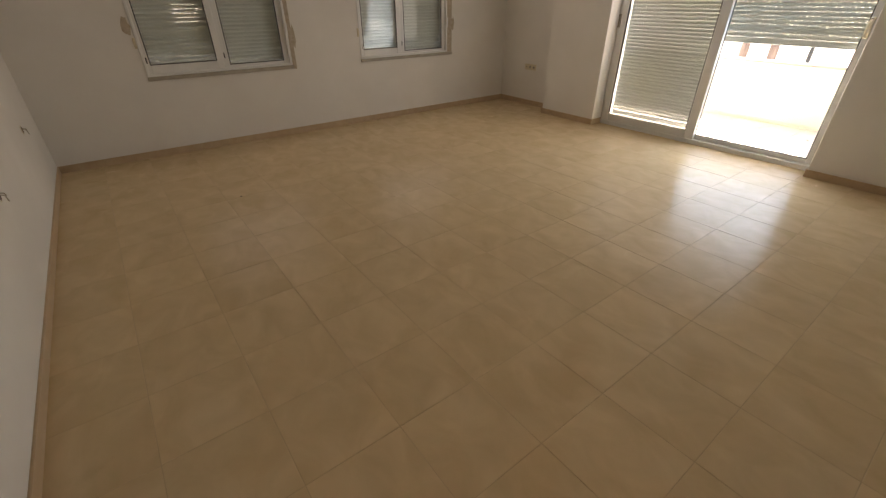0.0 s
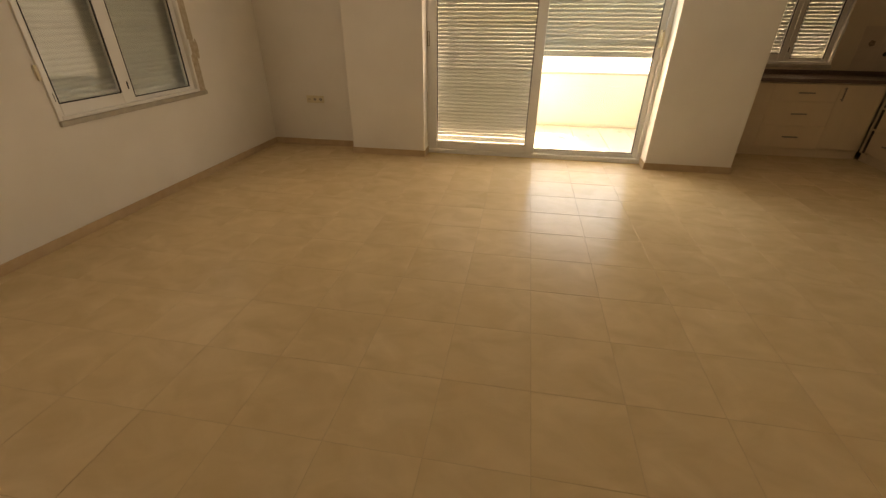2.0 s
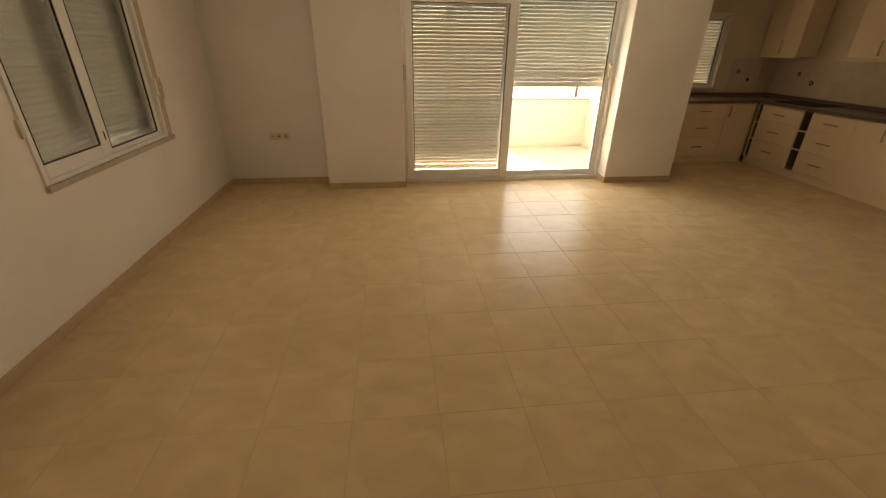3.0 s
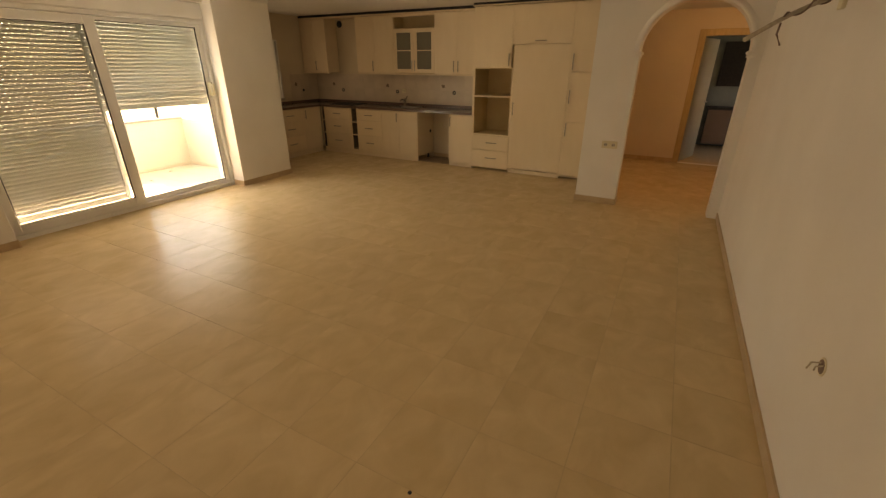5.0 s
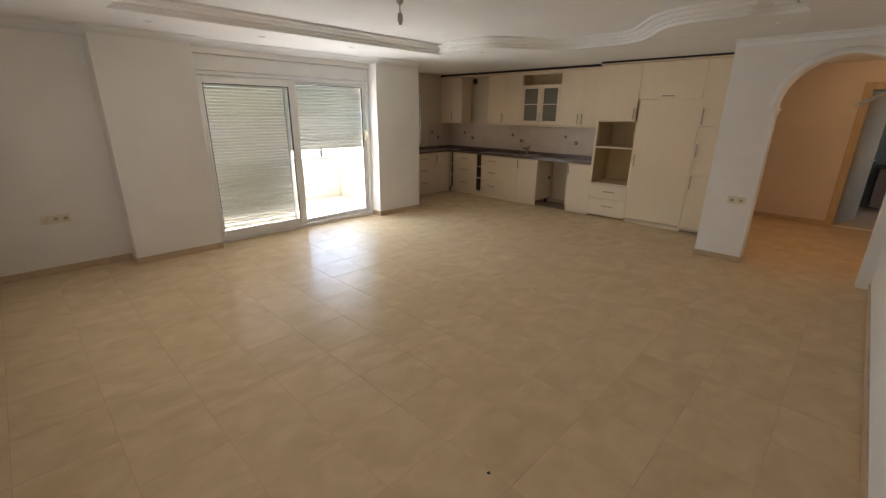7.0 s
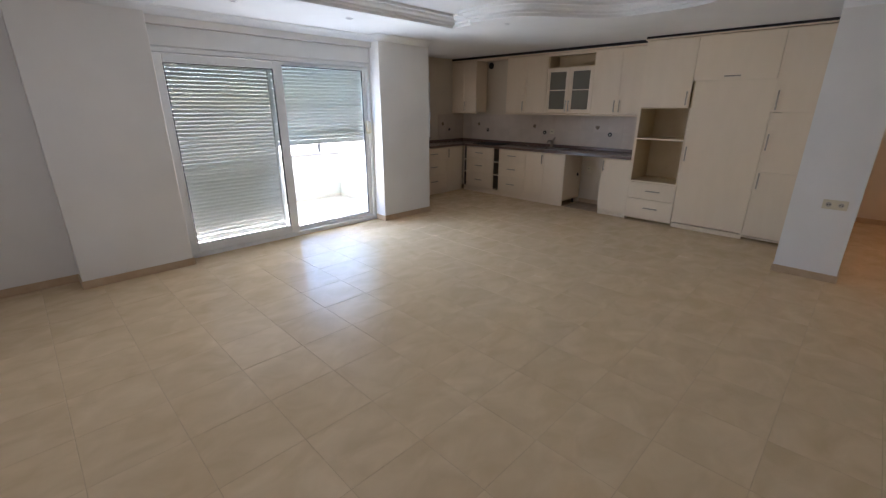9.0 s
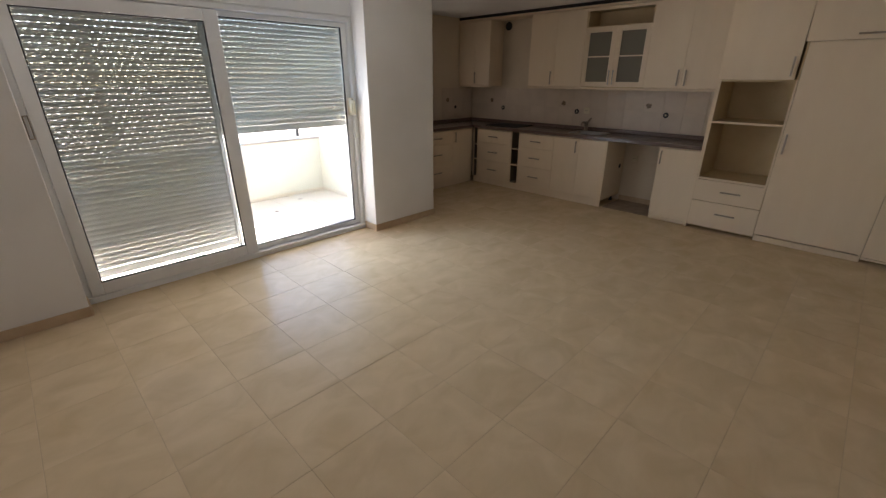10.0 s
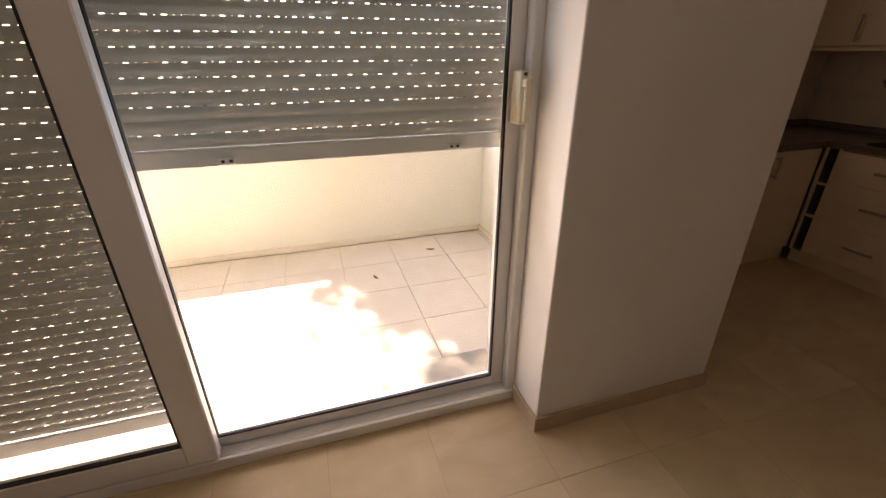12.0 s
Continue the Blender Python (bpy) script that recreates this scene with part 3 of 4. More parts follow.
# ---- windows in the north wall and the kitchen ----
def window(name, u0, u1, z0, z1, m, label, marks, slot_rows, span=None):
    """Two-sash window; local x along the wall, local y into the room, at m."""
    org = m @ Vector(((u0 + u1) / 2, 0, z0))
    w = root(name, org, label, "window")
    w["kind"] = "structure"

    def put(nm, bm_, mat, par, lab=""):
        bmesh.ops.transform(bm_, matrix=m, verts=bm_.verts[:])
        return part(nm, bm_, mat, par, lab)

    def ring(a0, a1, b0, b1, d0, d1, wd, bev=0.004):
        b = box(a0, a0 + wd, d0, d1, b0, b1, bev)
        box(a1 - wd, a1, d0, d1, b0, b1, bev, bm=b)
        box(a0 + wd, a1 - wd, d0, d1, b1 - wd, b1, bev, bm=b)
        box(a0 + wd, a1 - wd, d0, d1, b0, b0 + wd, bev, bm=b)
        return b
    mid = (u0 + u1) / 2 + marks
    fr = put("window_frame", ring(u0, u1, z0, z1, -0.09, 0.012, 0.028), PVC, w)
    put("window_sill", box(u0 - (0.09 if marks else 0.012), u1 + 0.004, -0.02, 0.024, z0 - 0.04, z0 - 0.001, 0.004), STONE, w, "thin beige marble sill with chipped plaster")
    for a0, a1, d, low, wo in ((u0 + 0.02, mid, -0.03, 0.062, 0.07), (mid, u1 - 0.012, -0.012, 0.115, 0.05)):
        b = box(a0, a0 + 0.07, d - 0.04, d + 0.004, z0 + 0.012, z1 - 0.02, 0.004)
        box(a1 - wo, a1, d - 0.04, d + 0.004, z0 + 0.012, z1 - 0.02, 0.004, bm=b)
        box(a0 + 0.07, a1 - wo, d - 0.04, d + 0.004, z1 - 0.09, z1 - 0.02, 0.004, bm=b)
        box(a0 + 0.07, a1 - wo, d - 0.04, d + 0.004, z0 + 0.012, z0 + low, 0.004, bm=b)
        s = put("sash", b, PVC, w)
        put("pane", box(a0 + 0.066, a1 - wo + 0.004, d - 0.022, d - 0.018, z0 + low - 0.004, z1 - 0.086), GLASS, s).visible_shadow = False
        put("gasket", ring(a0 + 0.066, a1 - wo + 0.004, z0 + low - 0.004, z1 - 0.086, d - 0.006, d + 0.006, 0.008, 0), DARK, s)
        put("finger_pull", box(a1 - 0.03, a1 - 0.018, d + 0.004, d + 0.012, z0 + 0.13, z0 + 0.19, 0.003), DARK, s)
    hd = box(u0 + 0.0, u0 + 0.03, 0.012, 0.03, z0 + 0.34, z0 + 0.48, 0.006)
    put("latch", hd, PVC, w)
    put("pull_strap", box(u1 + 0.002, u1 + 0.026, 0.0, 0.016, z0 + 0.28, z0 + 0.38, 0.004), SOCK, w, "ivory strap winder of the shutter")
    sr = m @ Matrix.Translation((0, -0.135, 0)) @ Matrix.Rotation(radians(90), 4, "Z")
    sh = root("roller_shutter", m @ Vector((mid, -0.135, z0)), "closed pale roller shutter behind the window glass", "shutter", "window shutters")
    shutter(sh, ORIGIN[sh], sr @ Matrix.Translation((0, -u1, 0)), u1 - u0, z0 + 0.01, z1 + 0.02, slot_rows, span)
    return w


north = Matrix.Translation((0, YN, 0)) @ Matrix.Rotation(radians(180), 4, "Z")
window("window_1", -W1[1], -W1[0], W1[2], W1[3], north, "white plastic two-sash window with the shutter down", -0.0, lambda k: 11 < k < 17 or k == 20, (0.38, 0.64))
window("window_2", -W2[1], -W2[0], W2[2], W2[3], north, "white plastic two-sash window with pale shutter behind", 0.08, lambda k: False)
kitw = Matrix.Translation((KX, 0, 0)) @ Matrix.Rotation(radians(90), 4, "Z")
window("window_3", KW[0], KW[1], KW[2], KW[3], kitw, "white plastic kitchen window with the shutter down", 0, lambda k: True)


# patches of bare plaster left round the window frames
def patch(name, u, z, su, sz, seed):
    rng = random.Random(seed)
    b = bmesh.new()
    ring = [b.verts.new((u + su * math.cos(a) * rng.uniform(0.7, 1.1), YN - 0.003, z + sz * math.sin(a) * rng.uniform(0.7, 1.1))) for a in [2 * math.pi * k / 14 for k in range(14)]]
    b.faces.new(ring)
    ex = bmesh.ops.extrude_face_region(b, geom=b.faces[:])
    bmesh.ops.translate(b, vec=(0, 0.004, 0), verts=[v for v in ex["geom"] if isinstance(v, bmesh.types.BMVert)])
    return structure(name, b, PLASTER, "rough unpainted plaster patch beside a window", "plaster patch")


patch("plaster_patch", 4.80, 1.23, 0.03, 0.10, 1), patch("plaster_patch", 0.60, 1.33, 0.04, 0.10, 2), patch("plaster_patch", 2.29, 1.16, 0.03, 0.14, 3)
strip = box(W2[1] + 0.004, W2[1] + 0.09, YN - 0.004, YN, 0.81, 2.06)
structure("plaster_strip", strip, PLASTER, "unpainted plaster strip along the window frame", "plaster patch")
structure("plaster_strip", box(W1[1] + 0.004, W1[1] + 0.05, YN - 0.004, YN, 0.80, 2.06), PLASTER, "unpainted plaster strip along the window frame", "plaster patch")


# ---- kitchen ----
FY, FX, UY = -1.80, 6.55, -2.05     # fronts of base units, of the side run, of wall units


def place_back(y):
    return Matrix.Translation((0, y, 0))


def place_side(x):
    return Matrix.Translation((x, 0, 0)) @ Matrix.Rotation(radians(90), 4, "Z")


def put(name, bm_, mat, parent, m, label=""):
    bmesh.ops.transform(bm_, matrix=m, verts=bm_.verts[:])
    return part(name, bm_, mat, parent, label)


def front(parent, m, name, u0, u1, z0, z1, handle, th=0.019, framed=False):
    """A plain or framed door or drawer front with a bar handle; local +y faces the room."""
    g = 0.0008
    b = box(u0 + g, u1 - g, -th, 0.0, z0 + g, z1 - g, 0.0)
    fc = max(b.faces, key=lambda q: q.normal.y)
    wd = min(0.055, 0.22 * min(u1 - u0, z1 - z0))
    bmesh.ops.inset_region(b, faces=[fc], thickness=0.003, depth=0.0015)
    if framed:
        bmesh.ops.inset_region(b, faces=[fc], thickness=wd, depth=0.0)
        bmesh.ops.inset_region(b, faces=[fc], thickness=0.006, depth=-0.004)
    d = put(name, b, CREAM, parent, m)
    if handle:
        kind, hu, hz, ln = handle
        a, c = ((hu - ln / 2, hz), (hu + ln / 2, hz)) if kind == "h" else ((hu, hz - ln / 2), (hu, hz + ln / 2))
        du, dz = (c[0] - a[0]) * 0.1, (c[1] - a[1]) * 0.1
        hb = tube([(a[0], 0.03, a[1]), (c[0], 0.03, c[1])], 0.008, 10)
        for q, s in ((a, 1), (c, -1)):
            tube([(q[0] + s * du, 0.0, q[1] + s * dz), (q[0] + s * du, 0.03, q[1] + s * dz)], 0.005, 8, bm=hb)
        hd = put("handle", hb, HANDLE, d, m, "dull brushed steel bar handle")
    return d


def carcass(parent, m, u0, u1, z0, z1, depth, back=True, shelves=(), mat=None):
    t, mat = 0.018, mat or CREAM
    put("side_panel", box(u0, u0 + t, -depth, -0.021, z0, z1, 0.001), mat, parent, m)
    put("side_panel", box(u1 - t, u1, -depth, -0.021, z0, z1, 0.001), mat, parent, m)
    put("bottom_panel", box(u0 + t, u1 - t, -depth, -0.021, z0, z0 + t), mat, parent, m)
    put("top_panel", box(u0 + t, u1 - t, -depth, -0.021, z1 - t, z1), mat, parent, m)
    if back:
        put("back_panel", box(u0 + t, u1 - t, -depth, -depth + 0.008, z0 + t, z1 - t), mat, parent, m)
    for s in shelves:
        put("shelf", box(u0 + t, u1 - t, -depth + 0.008, -0.024, s - t / 2, s + t / 2), mat, parent, m)


def unit(name, m, u0, u1, z0, label, cat="cabinet", group="kitchen units"):
    return root(name, m @ Vector(((u0 + u1) / 2, -0.3, z0)), label, cat, group)


MB, MS, MU = place_back(FY), place_side(FX), place_back(UY)
CT = 0.88
KICK = 0.10


def kick(parent, m, u0, u1):
    put("plinth", box(u0, u1, -0.05, -0.034, 0.0, KICK - 0.004, 0.001), CREAM, parent, m)


def drawer_unit(m, u0, u1, z=(0.115, 0.385, 0.665, 0.865), label="cream three-drawer base unit with steel bar handles"):
    w = unit("drawer_unit", m, u0, u1, 0, label)
    carcass(w, m, u0, u1, KICK, CT - 0.003, 0.56)
    for a, b in zip(z, z[1:]):
        front(w, m, "drawer", u0, u1, a, b, ("h", (u0 + u1) / 2, (a + b) / 2, 0.17))
    kick(w, m, u0, u1)
    return w


def rack_unit(m, u0, u1, label="narrow open cream base rack with two shelves"):
    w = unit("open_rack", m, u0, u1, 0, label)
    carcass(w, m, u0, u1, KICK, CT - 0.003, 0.56, shelves=(0.38, 0.62), mat=RACK)
    for uu in (u0, u1 - 0.018):
        put("edge", box(uu, uu + 0.018, -0.021, -0.002, KICK, CT - 0.003, 0.001), CREAM, w, m)
    for s in (0.38, 0.62):
        put("shelf_edge", box(u0 + 0.018, u1 - 0.018, -0.024, -0.004, s - 0.009, s + 0.009, 0.001), CREAM, w, m)
    kick(w, m, u0, u1)
    return w


rack_unit(MB, 6.445, 6.548)
drawer_unit(MB, 5.803, 6.445)
rack_unit(MB, 5.638, 5.803)
drawer_unit(MB, 5.065, 5.638)
sk = unit("sink_unit", MB, 4.31, 5.065, 0, "cream two-door sink base unit")
carcass(sk, MB, 4.31, 5.065, KICK, CT - 0.003, 0.56)
front(sk, MB, "cabinet_door", 4.685, 5.065, 0.115, 0.865, ("v", 4.72, 0.76, 0.15))
front(sk, MB, "cabinet_door", 4.31, 4.685, 0.115, 0.865, None)
kick(sk, MB, 4.31, 5.065)
put("end_panel", box(4.292, 4.31, -0.58, -0.001, 0.095, CT - 0.003, 0.001), CREAM, sk, MB)
put("hose_port", lathe((4.292, -0.47, 0.50), (-1, 0, 0), [(0, 0.03), (0.004, 0.03), (0.006, 0.02)], 14), DARK, sk, MB)
put("leg", lathe((4.36, -0.50, 0), (0, 0, 1), [(0, 0.025), (0.01, 0.025), (0.012, 0.016), (KICK, 0.016)]), DARK, sk, MB)
dw = unit("appliance_panel", MB, 3.225, 3.66, 0, "cream front panel of a base unit beside the dishwasher gap")
carcass(dw, MB, 3.225, 3.66, 0.02, CT - 0.003, 0.56)
front(dw, MB, "cabinet_door", 3.225, 3.66, 0.09, 0.865, ("v", 3.63, 0.76, 0.15))
kick(dw, MB, 3.225, 3.66)

# Rough patch, darker brown than the tiles, over the dishwasher gap's floor.
structure("screed_patch", box(3.668, 4.285, KY + 0.001, -1.87, 0.0, 0.005, 0.002), GAPFLOOR, "darker brown floor patch in the empty dishwasher gap", "floor")
skirting(3.668, KY, 4.285, KY, 0, 1)

ov = unit("oven_unit", MB, 2.565, 3.215, 0, "tall cream oven unit with two empty niches and two drawers")
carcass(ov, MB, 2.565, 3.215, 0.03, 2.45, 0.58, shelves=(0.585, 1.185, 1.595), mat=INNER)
for uu in (2.565, 3.197):
    put("edge", box(uu, uu + 0.018, -0.021, -0.001, 0.57, 1.60, 0.001), CREAM, ov, MB)
for s in (0.585, 1.185):
    put("shelf_edge", box(2.583, 3.197, -0.024, -0.003, s - 0.011, s + 0.011, 0.001), CREAM, ov, MB)
put("side_panel", box(3.215, 3.233, -0.585, 0.001, 0.0, 2.45, 0.001), CREAM, ov, MB)
front(ov, MB, "drawer", 2.565, 3.215, 0.335, 0.57, ("h", 2.86, 0.46, 0.19))
front(ov, MB, "drawer", 2.565, 3.215, 0.045, 0.33, ("h", 2.86, 0.21, 0.19))
front(ov, MB, "cabinet_door", 2.60, 3.233, 1.605, 2.445, ("v", 2.635, 1.72, 0.17))

fu = unit("fridge_unit", MB, 1.715, 2.56, 0, "tall cream panelled fridge housing with a large door")
carcass(fu, MB, 1.715, 2.56, 0.03, 2.45, 0.58)
front(fu, MB, "fridge_door", 1.715, 2.562, 0.075, 1.925, ("v", 2.525, 1.02, 0.19))
front(fu, MB, "cabinet_door", 1.727, 2.598, 1.928, 2.445, ("h", 2.165, 1.972, 0.17))
put("plinth", box(1.715, 2.56, -0.04, -0.02, 0.0, 0.06, 0.001), CREAM, fu, MB)
tu = unit("tall_unit", MB, 1.255, 1.71, 0, "tall narrow cream larder unit with three doors")
carcass(tu, MB, 1.255, 1.71, 0.03, 2.45, 0.58)
front(tu, MB, "cabinet_door", 1.255, 1.713, 0.06, 0.865, ("v", 1.675, 0.76, 0.19))
front(tu, MB, "cabinet_door", 1.255, 1.713, 0.868, 1.555, ("v", 1.675, 1.22, 0.19))
front(tu, MB, "cabinet_door", 1.255, 1.725, 1.56, 2.445, ("v", 1.675, 1.69, 0.22))

# side run under the kitchen window
drawer_unit(MS, -1.32, -0.62)
sd = unit("corner_unit", MS, -1.80, -1.32, 0, "cream corner base unit with one door")
carcass(sd, MS, -1.80, -1.32, KICK, CT - 0.003, 0.56)
front(sd, MS, "cabinet_door", -1.775, -1.32, 0.115, 0.865, ("v", -1.36, 0.76, 0.15))
kick(sd, MS, -1.80, -1.32)
s3 = unit("base_unit", MS, -0.62, -0.08, 0, "cream one-door base unit beside the column")
carcass(s3, MS, -0.62, -0.08, KICK, CT - 0.003, 0.56)
front(s3, MS, "cabinet_door", -0.62, -0.08, 0.115, 0.865, ("v", -0.16, 0.76, 0.15))
kick(s3, MS, -0.62, -0.08)

# worktop, in an L, with a sink cut into it
SKX0, SKX1, SKY0, SKY1 = 4.50, 4.92, -2.25, -1.95
wt = root("worktop", (5.2, -2.1, CT), "dark brown granite worktop in an L shape", "worktop")
b = bmesh.new()
for x0, x1, y0, y1 in ((3.235, SKX0, KY, -1.775), (SKX0, SKX1, KY, SKY0), (SKX0, SKX1, SKY1, -1.775), (SKX1, 6.525, KY, -1.775), (6.525, KX, KY, -0.062)):
    box(x0, x1, y0, y1, CT, CT + 0.038, 0.0, bm=b)
bmesh.ops.remove_doubles(b, verts=b.verts[:], dist=1e-4)
part("slab", b, GRANITE, wt)
part("upstand", box(3.235, KX - 0.02, KY, KY + 0.02, CT + 0.039, CT + 0.085, 0.002), GRANITE, wt)
part("upstand", box(KX - 0.02, KX, KY, -0.062, CT + 0.039, CT + 0.085, 0.002), GRANITE, wt)
si = root("sink", (4.7, -2.09, CT), "stainless steel sink bowl set in the worktop", "sink")
b = box(SKX0, SKX1, SKY0, SKY1, CT - 0.15, CT + 0.039, 0.0)
bmesh.ops.delete(b, geom=[max(b.faces, key=lambda q: q.calc_center_median().z)], context="FACES")
bmesh.ops.solidify(b, geom=b.faces[:], thickness=0.003)
part("bowl", b, STEEL, si)
rimb = bmesh.new()
for x0, x1, y0, y1 in ((SKX0 - 0.02, SKX1 + 0.02, SKY0 - 0.02, SKY0), (SKX0 - 0.02, SKX1 + 0.02, SKY1, SKY1 + 0.02), (SKX0 - 0.02, SKX0, SKY0, SKY1), (SKX1, SKX1 + 0.02, SKY0, SKY1)):
    box(x0, x1, y0, y1, CT + 0.0385, CT + 0.043, 0.001, bm=rimb)
part("rim", rimb, STEEL, si)
fa = root("faucet", (4.87, -2.32, CT + 0.038), "chrome mixer tap behind the sink", "faucet")
part("body", lathe((4.87, -2.31, CT + 0.038), (0, 0, 1), [(0, 0.032), (0.006, 0.032), (0.01, 0.026), (0.11, 0.026), (0.135, 0.016)]), HANDLE, fa, smooth=True)
part("spout", tube([(4.87, -2.31, CT + 0.10), (4.86, -2.25, CT + 0.155), (4.85, -2.16, CT + 0.165), (4.85, -2.12, CT + 0.135)], [0.017, 0.016, 0.015, 0.015], 10), HANDLE, fa, smooth=True)
part("lever", tube([(4.87, -2.31, CT + 0.14), (4.80, -2.29, CT + 0.215)], [0.02, 0.01], 8), HANDLE, fa, smooth=True)
hob = root("hob", (6.0, -2.1, CT + 0.038), "flat black hob set in the worktop", "hob")
part("plate", box(5.78, 6.36, -2.33, -1.86, CT + 0.0385, CT + 0.046, 0.002), BLACKGAP, hob)


# wall units
def wall_unit(m, u0, u1, label, doors, z0=1.50, z1=2.43, depth=0.33):
    w = unit("wall_unit", m, u0, u1, z0, label)
    carcass(w, m, u0, u1, z0, z1, depth)
    n = len(doors)
    for k, h in enumerate(doors):
        a, c = u0 + (u1 - u0) * k / n, u0 + (u1 - u0) * (k + 1) / n
        front(w, m, "cabinet_door", a, c, z0 + 0.012, z1 - 0.003, ("v", c - 0.04 if h == "r" else a + 0.04, z0 + 0.12, 0.17) if h else None)
    put("light_rail", box(u0, u1, -0.05, 0.012, z0 - 0.022, z0 - 0.001, 0.002), CREAM, w, m)
    return w


wall_unit(MU, 4.905, 5.735, "cream two-door wall unit", ["", "l"])
gu = unit("glass_wall_unit", MU, 4.075, 4.905, 1.5, "cream wall unit with two glazed doors and an open niche above")
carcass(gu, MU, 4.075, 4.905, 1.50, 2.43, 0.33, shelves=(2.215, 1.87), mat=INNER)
put("niche_edge", box(4.075, 4.905, -0.022, 0.0, 2.395, 2.43, 0.001), CREAM, gu, MU)
put("light_rail", box(4.075, 4.905, -0.05, 0.012, 1.478, 1.499, 0.002), CREAM, gu, MU)
for a0, a1, hs in ((4.49, 4.903, 4.515), (4.077, 4.488, 4.463)):
    b = box(a0, a0 + 0.062, -0.019, 0, 1.512, 2.21, 0.002)
    box(a1 - 0.062, a1, -0.019, 0, 1.512, 2.21, 0.002, bm=b)
    box(a0 + 0.062, a1 - 0.062, -0.019, 0, 2.15, 2.21, 0.002, bm=b)
    box(a0 + 0.062, a1 - 0.062, -0.019, 0, 1.512, 1.572, 0.002, bm=b)
    gd = put("glass_door", b, CREAM, gu, MU)
    put("pane", box(a0 + 0.06, a1 - 0.06, -0.014, -0.009, 1.57, 2.152), FROST, gd, MU, "grey frosted glass pane")
    put("glazing_bar", box(a0 + 0.06, a1 - 0.06, -0.018, -0.004, 1.862, 1.878, 0.001), CREAM, gd, MU)
    hb = tube([(hs, 0.03, 1.54), (hs, 0.03, 1.71)], 0.0065, 10)
    for zz in (1.557, 1.693):
        tube([(hs, 0, zz), (hs, 0.03, zz)], 0.005, 8, bm=hb)
    put("handle", hb, STEEL, gd, MU)
wall_unit(MU, 3.235, 4.075, "cream two-door wall unit beside the oven unit", ["r", "l"])
wall_unit(MU, 6.47, 7.11, "cream wall unit in the kitchen corner", ["r", ""])
co = root("cornice_board", (5.2, UY, 2.43), "cream cornice board along the tops of the units", "cornice")
b = box(3.235, 7.10, UY - 0.30, UY + 0.012, 2.433, 2.440, 0.001)
box(3.235, 7.10, UY - 0.02, UY + 0.03, 2.438, 2.458, 0.004, bm=b)
part("wall_unit_cornice", b, CREAM, co)
b = box(1.235, 3.255, FY - 0.3, FY + 0.012, 2.452, 2.458, 0.001)
box(1.235, 3.255, FY - 0.02, FY + 0.03, 2.452, 2.470, 0.004, bm=b)
part("tall_unit_cornice", b, CREAM, co)
# Black strips stand in for shade in the gap between cornice and ceiling.
structure("dark_gap", box(3.26, 7.11, UY + 0.0, UY + 0.01, 2.4585, H), BLACKGAP, "black strip standing in for the shaded gap over the wall units", "trim")
structure("dark_gap", box(1.235, 3.25, FY + 0.0, FY + 0.01, 2.4705, H), BLACKGAP, "black strip standing in for the shaded gap over the tall units", "trim")

# wall tiles above the worktop, their motifs, boxes and pipe ends
tile_b = root("backsplash", (5.2, KY, 0.965), "pale glossy wall tiles above the worktop", "backsplash")
tile_b["kind"] = "structure"
TW, TH = 0.247, 0.247


def tile_mesh(w, h, t, bev, name, mat):
    b = bmesh.new()
    o = [b.verts.new((x, y, 0)) for x, y in ((0, 0), (w, 0), (w, h), (0, h))]
    i = [b.verts.new((x, y, t)) for x, y in ((bev, bev), (w - bev, bev), (w - bev, h - bev), (bev, h - bev))]
    k = [b.verts.new((x, y, t - bev)) for x, y in ((0, 0), (w, 0), (w, h), (0, h))]
    b.faces.new(i)
    for q in range(4):
        b.faces.new((o[q], o[(q + 1) % 4], k[(q + 1) % 4], k[q]))
        b.faces.new((k[q], k[(q + 1) % 4], i[(q + 1) % 4], i[q]))
    me = finish(b, name)
    me.materials.append(mat)
    return me


def lay(parent, me, m):
    o = new("tile", me)
    o.parent = parent
    o.matrix_basis = Matrix.Translation(-ORIGIN[parent]) @ m
    return o


wall_tile = tile_mesh(TW - 0.0012, TH - 0.0012, 0.006, 0.0006, "wall_tile", SPLASH)
up_back = Matrix(((-1, 0, 0, 0), (0, 0, 1, 0), (0, 1, 0, 0), (0, 0, 0, 1)))
up_side = Matrix(((0, 0, -1, 0), (-1, 0, 0, 0), (0, 1, 0, 0), (0, 0, 0, 1)))
for k in range(15):
    for r in range(2):
        lay(tile_b, wall_tile, Matrix.Translation((KX - 0.004 - k * TW, KY, 0.968 + r * TH)) @ up_back)
for k in range(6):
    for r in range(2):
        if r == 0 or KY + 0.01 + (k + 1) * TW < KW[0] - 0.02:
            zz = 0.968 + r * TH
            if KY + 0.01 + (k + 1) * TW > KW[0] - 0.03:
                continue
            lay(tile_b, wall_tile, Matrix.Translation((KX, KY + 0.01 + (k + 1) * TW, zz)) @ up_side)


def motif(x, z, seed, yy=KY + 0.006):
    rng = random.Random(seed)
    b = bmesh.new()
    for q in range(5):
        a, r = q * 2 * math.pi / 5 + rng.uniform(-0.3, 0.3), rng.uniform(0.02, 0.032)
        lathe((x + r * math.cos(a) * 0.7, yy, z + r * math.sin(a) * 0.7), (0, 1, 0), [(0, 0.018), (0.0015, 0.016)], 9, bm=b)
    return part("tile_motif", b, MOTIF, tile_b, "small brown fruit motif on a tile")


b = bmesh.new()
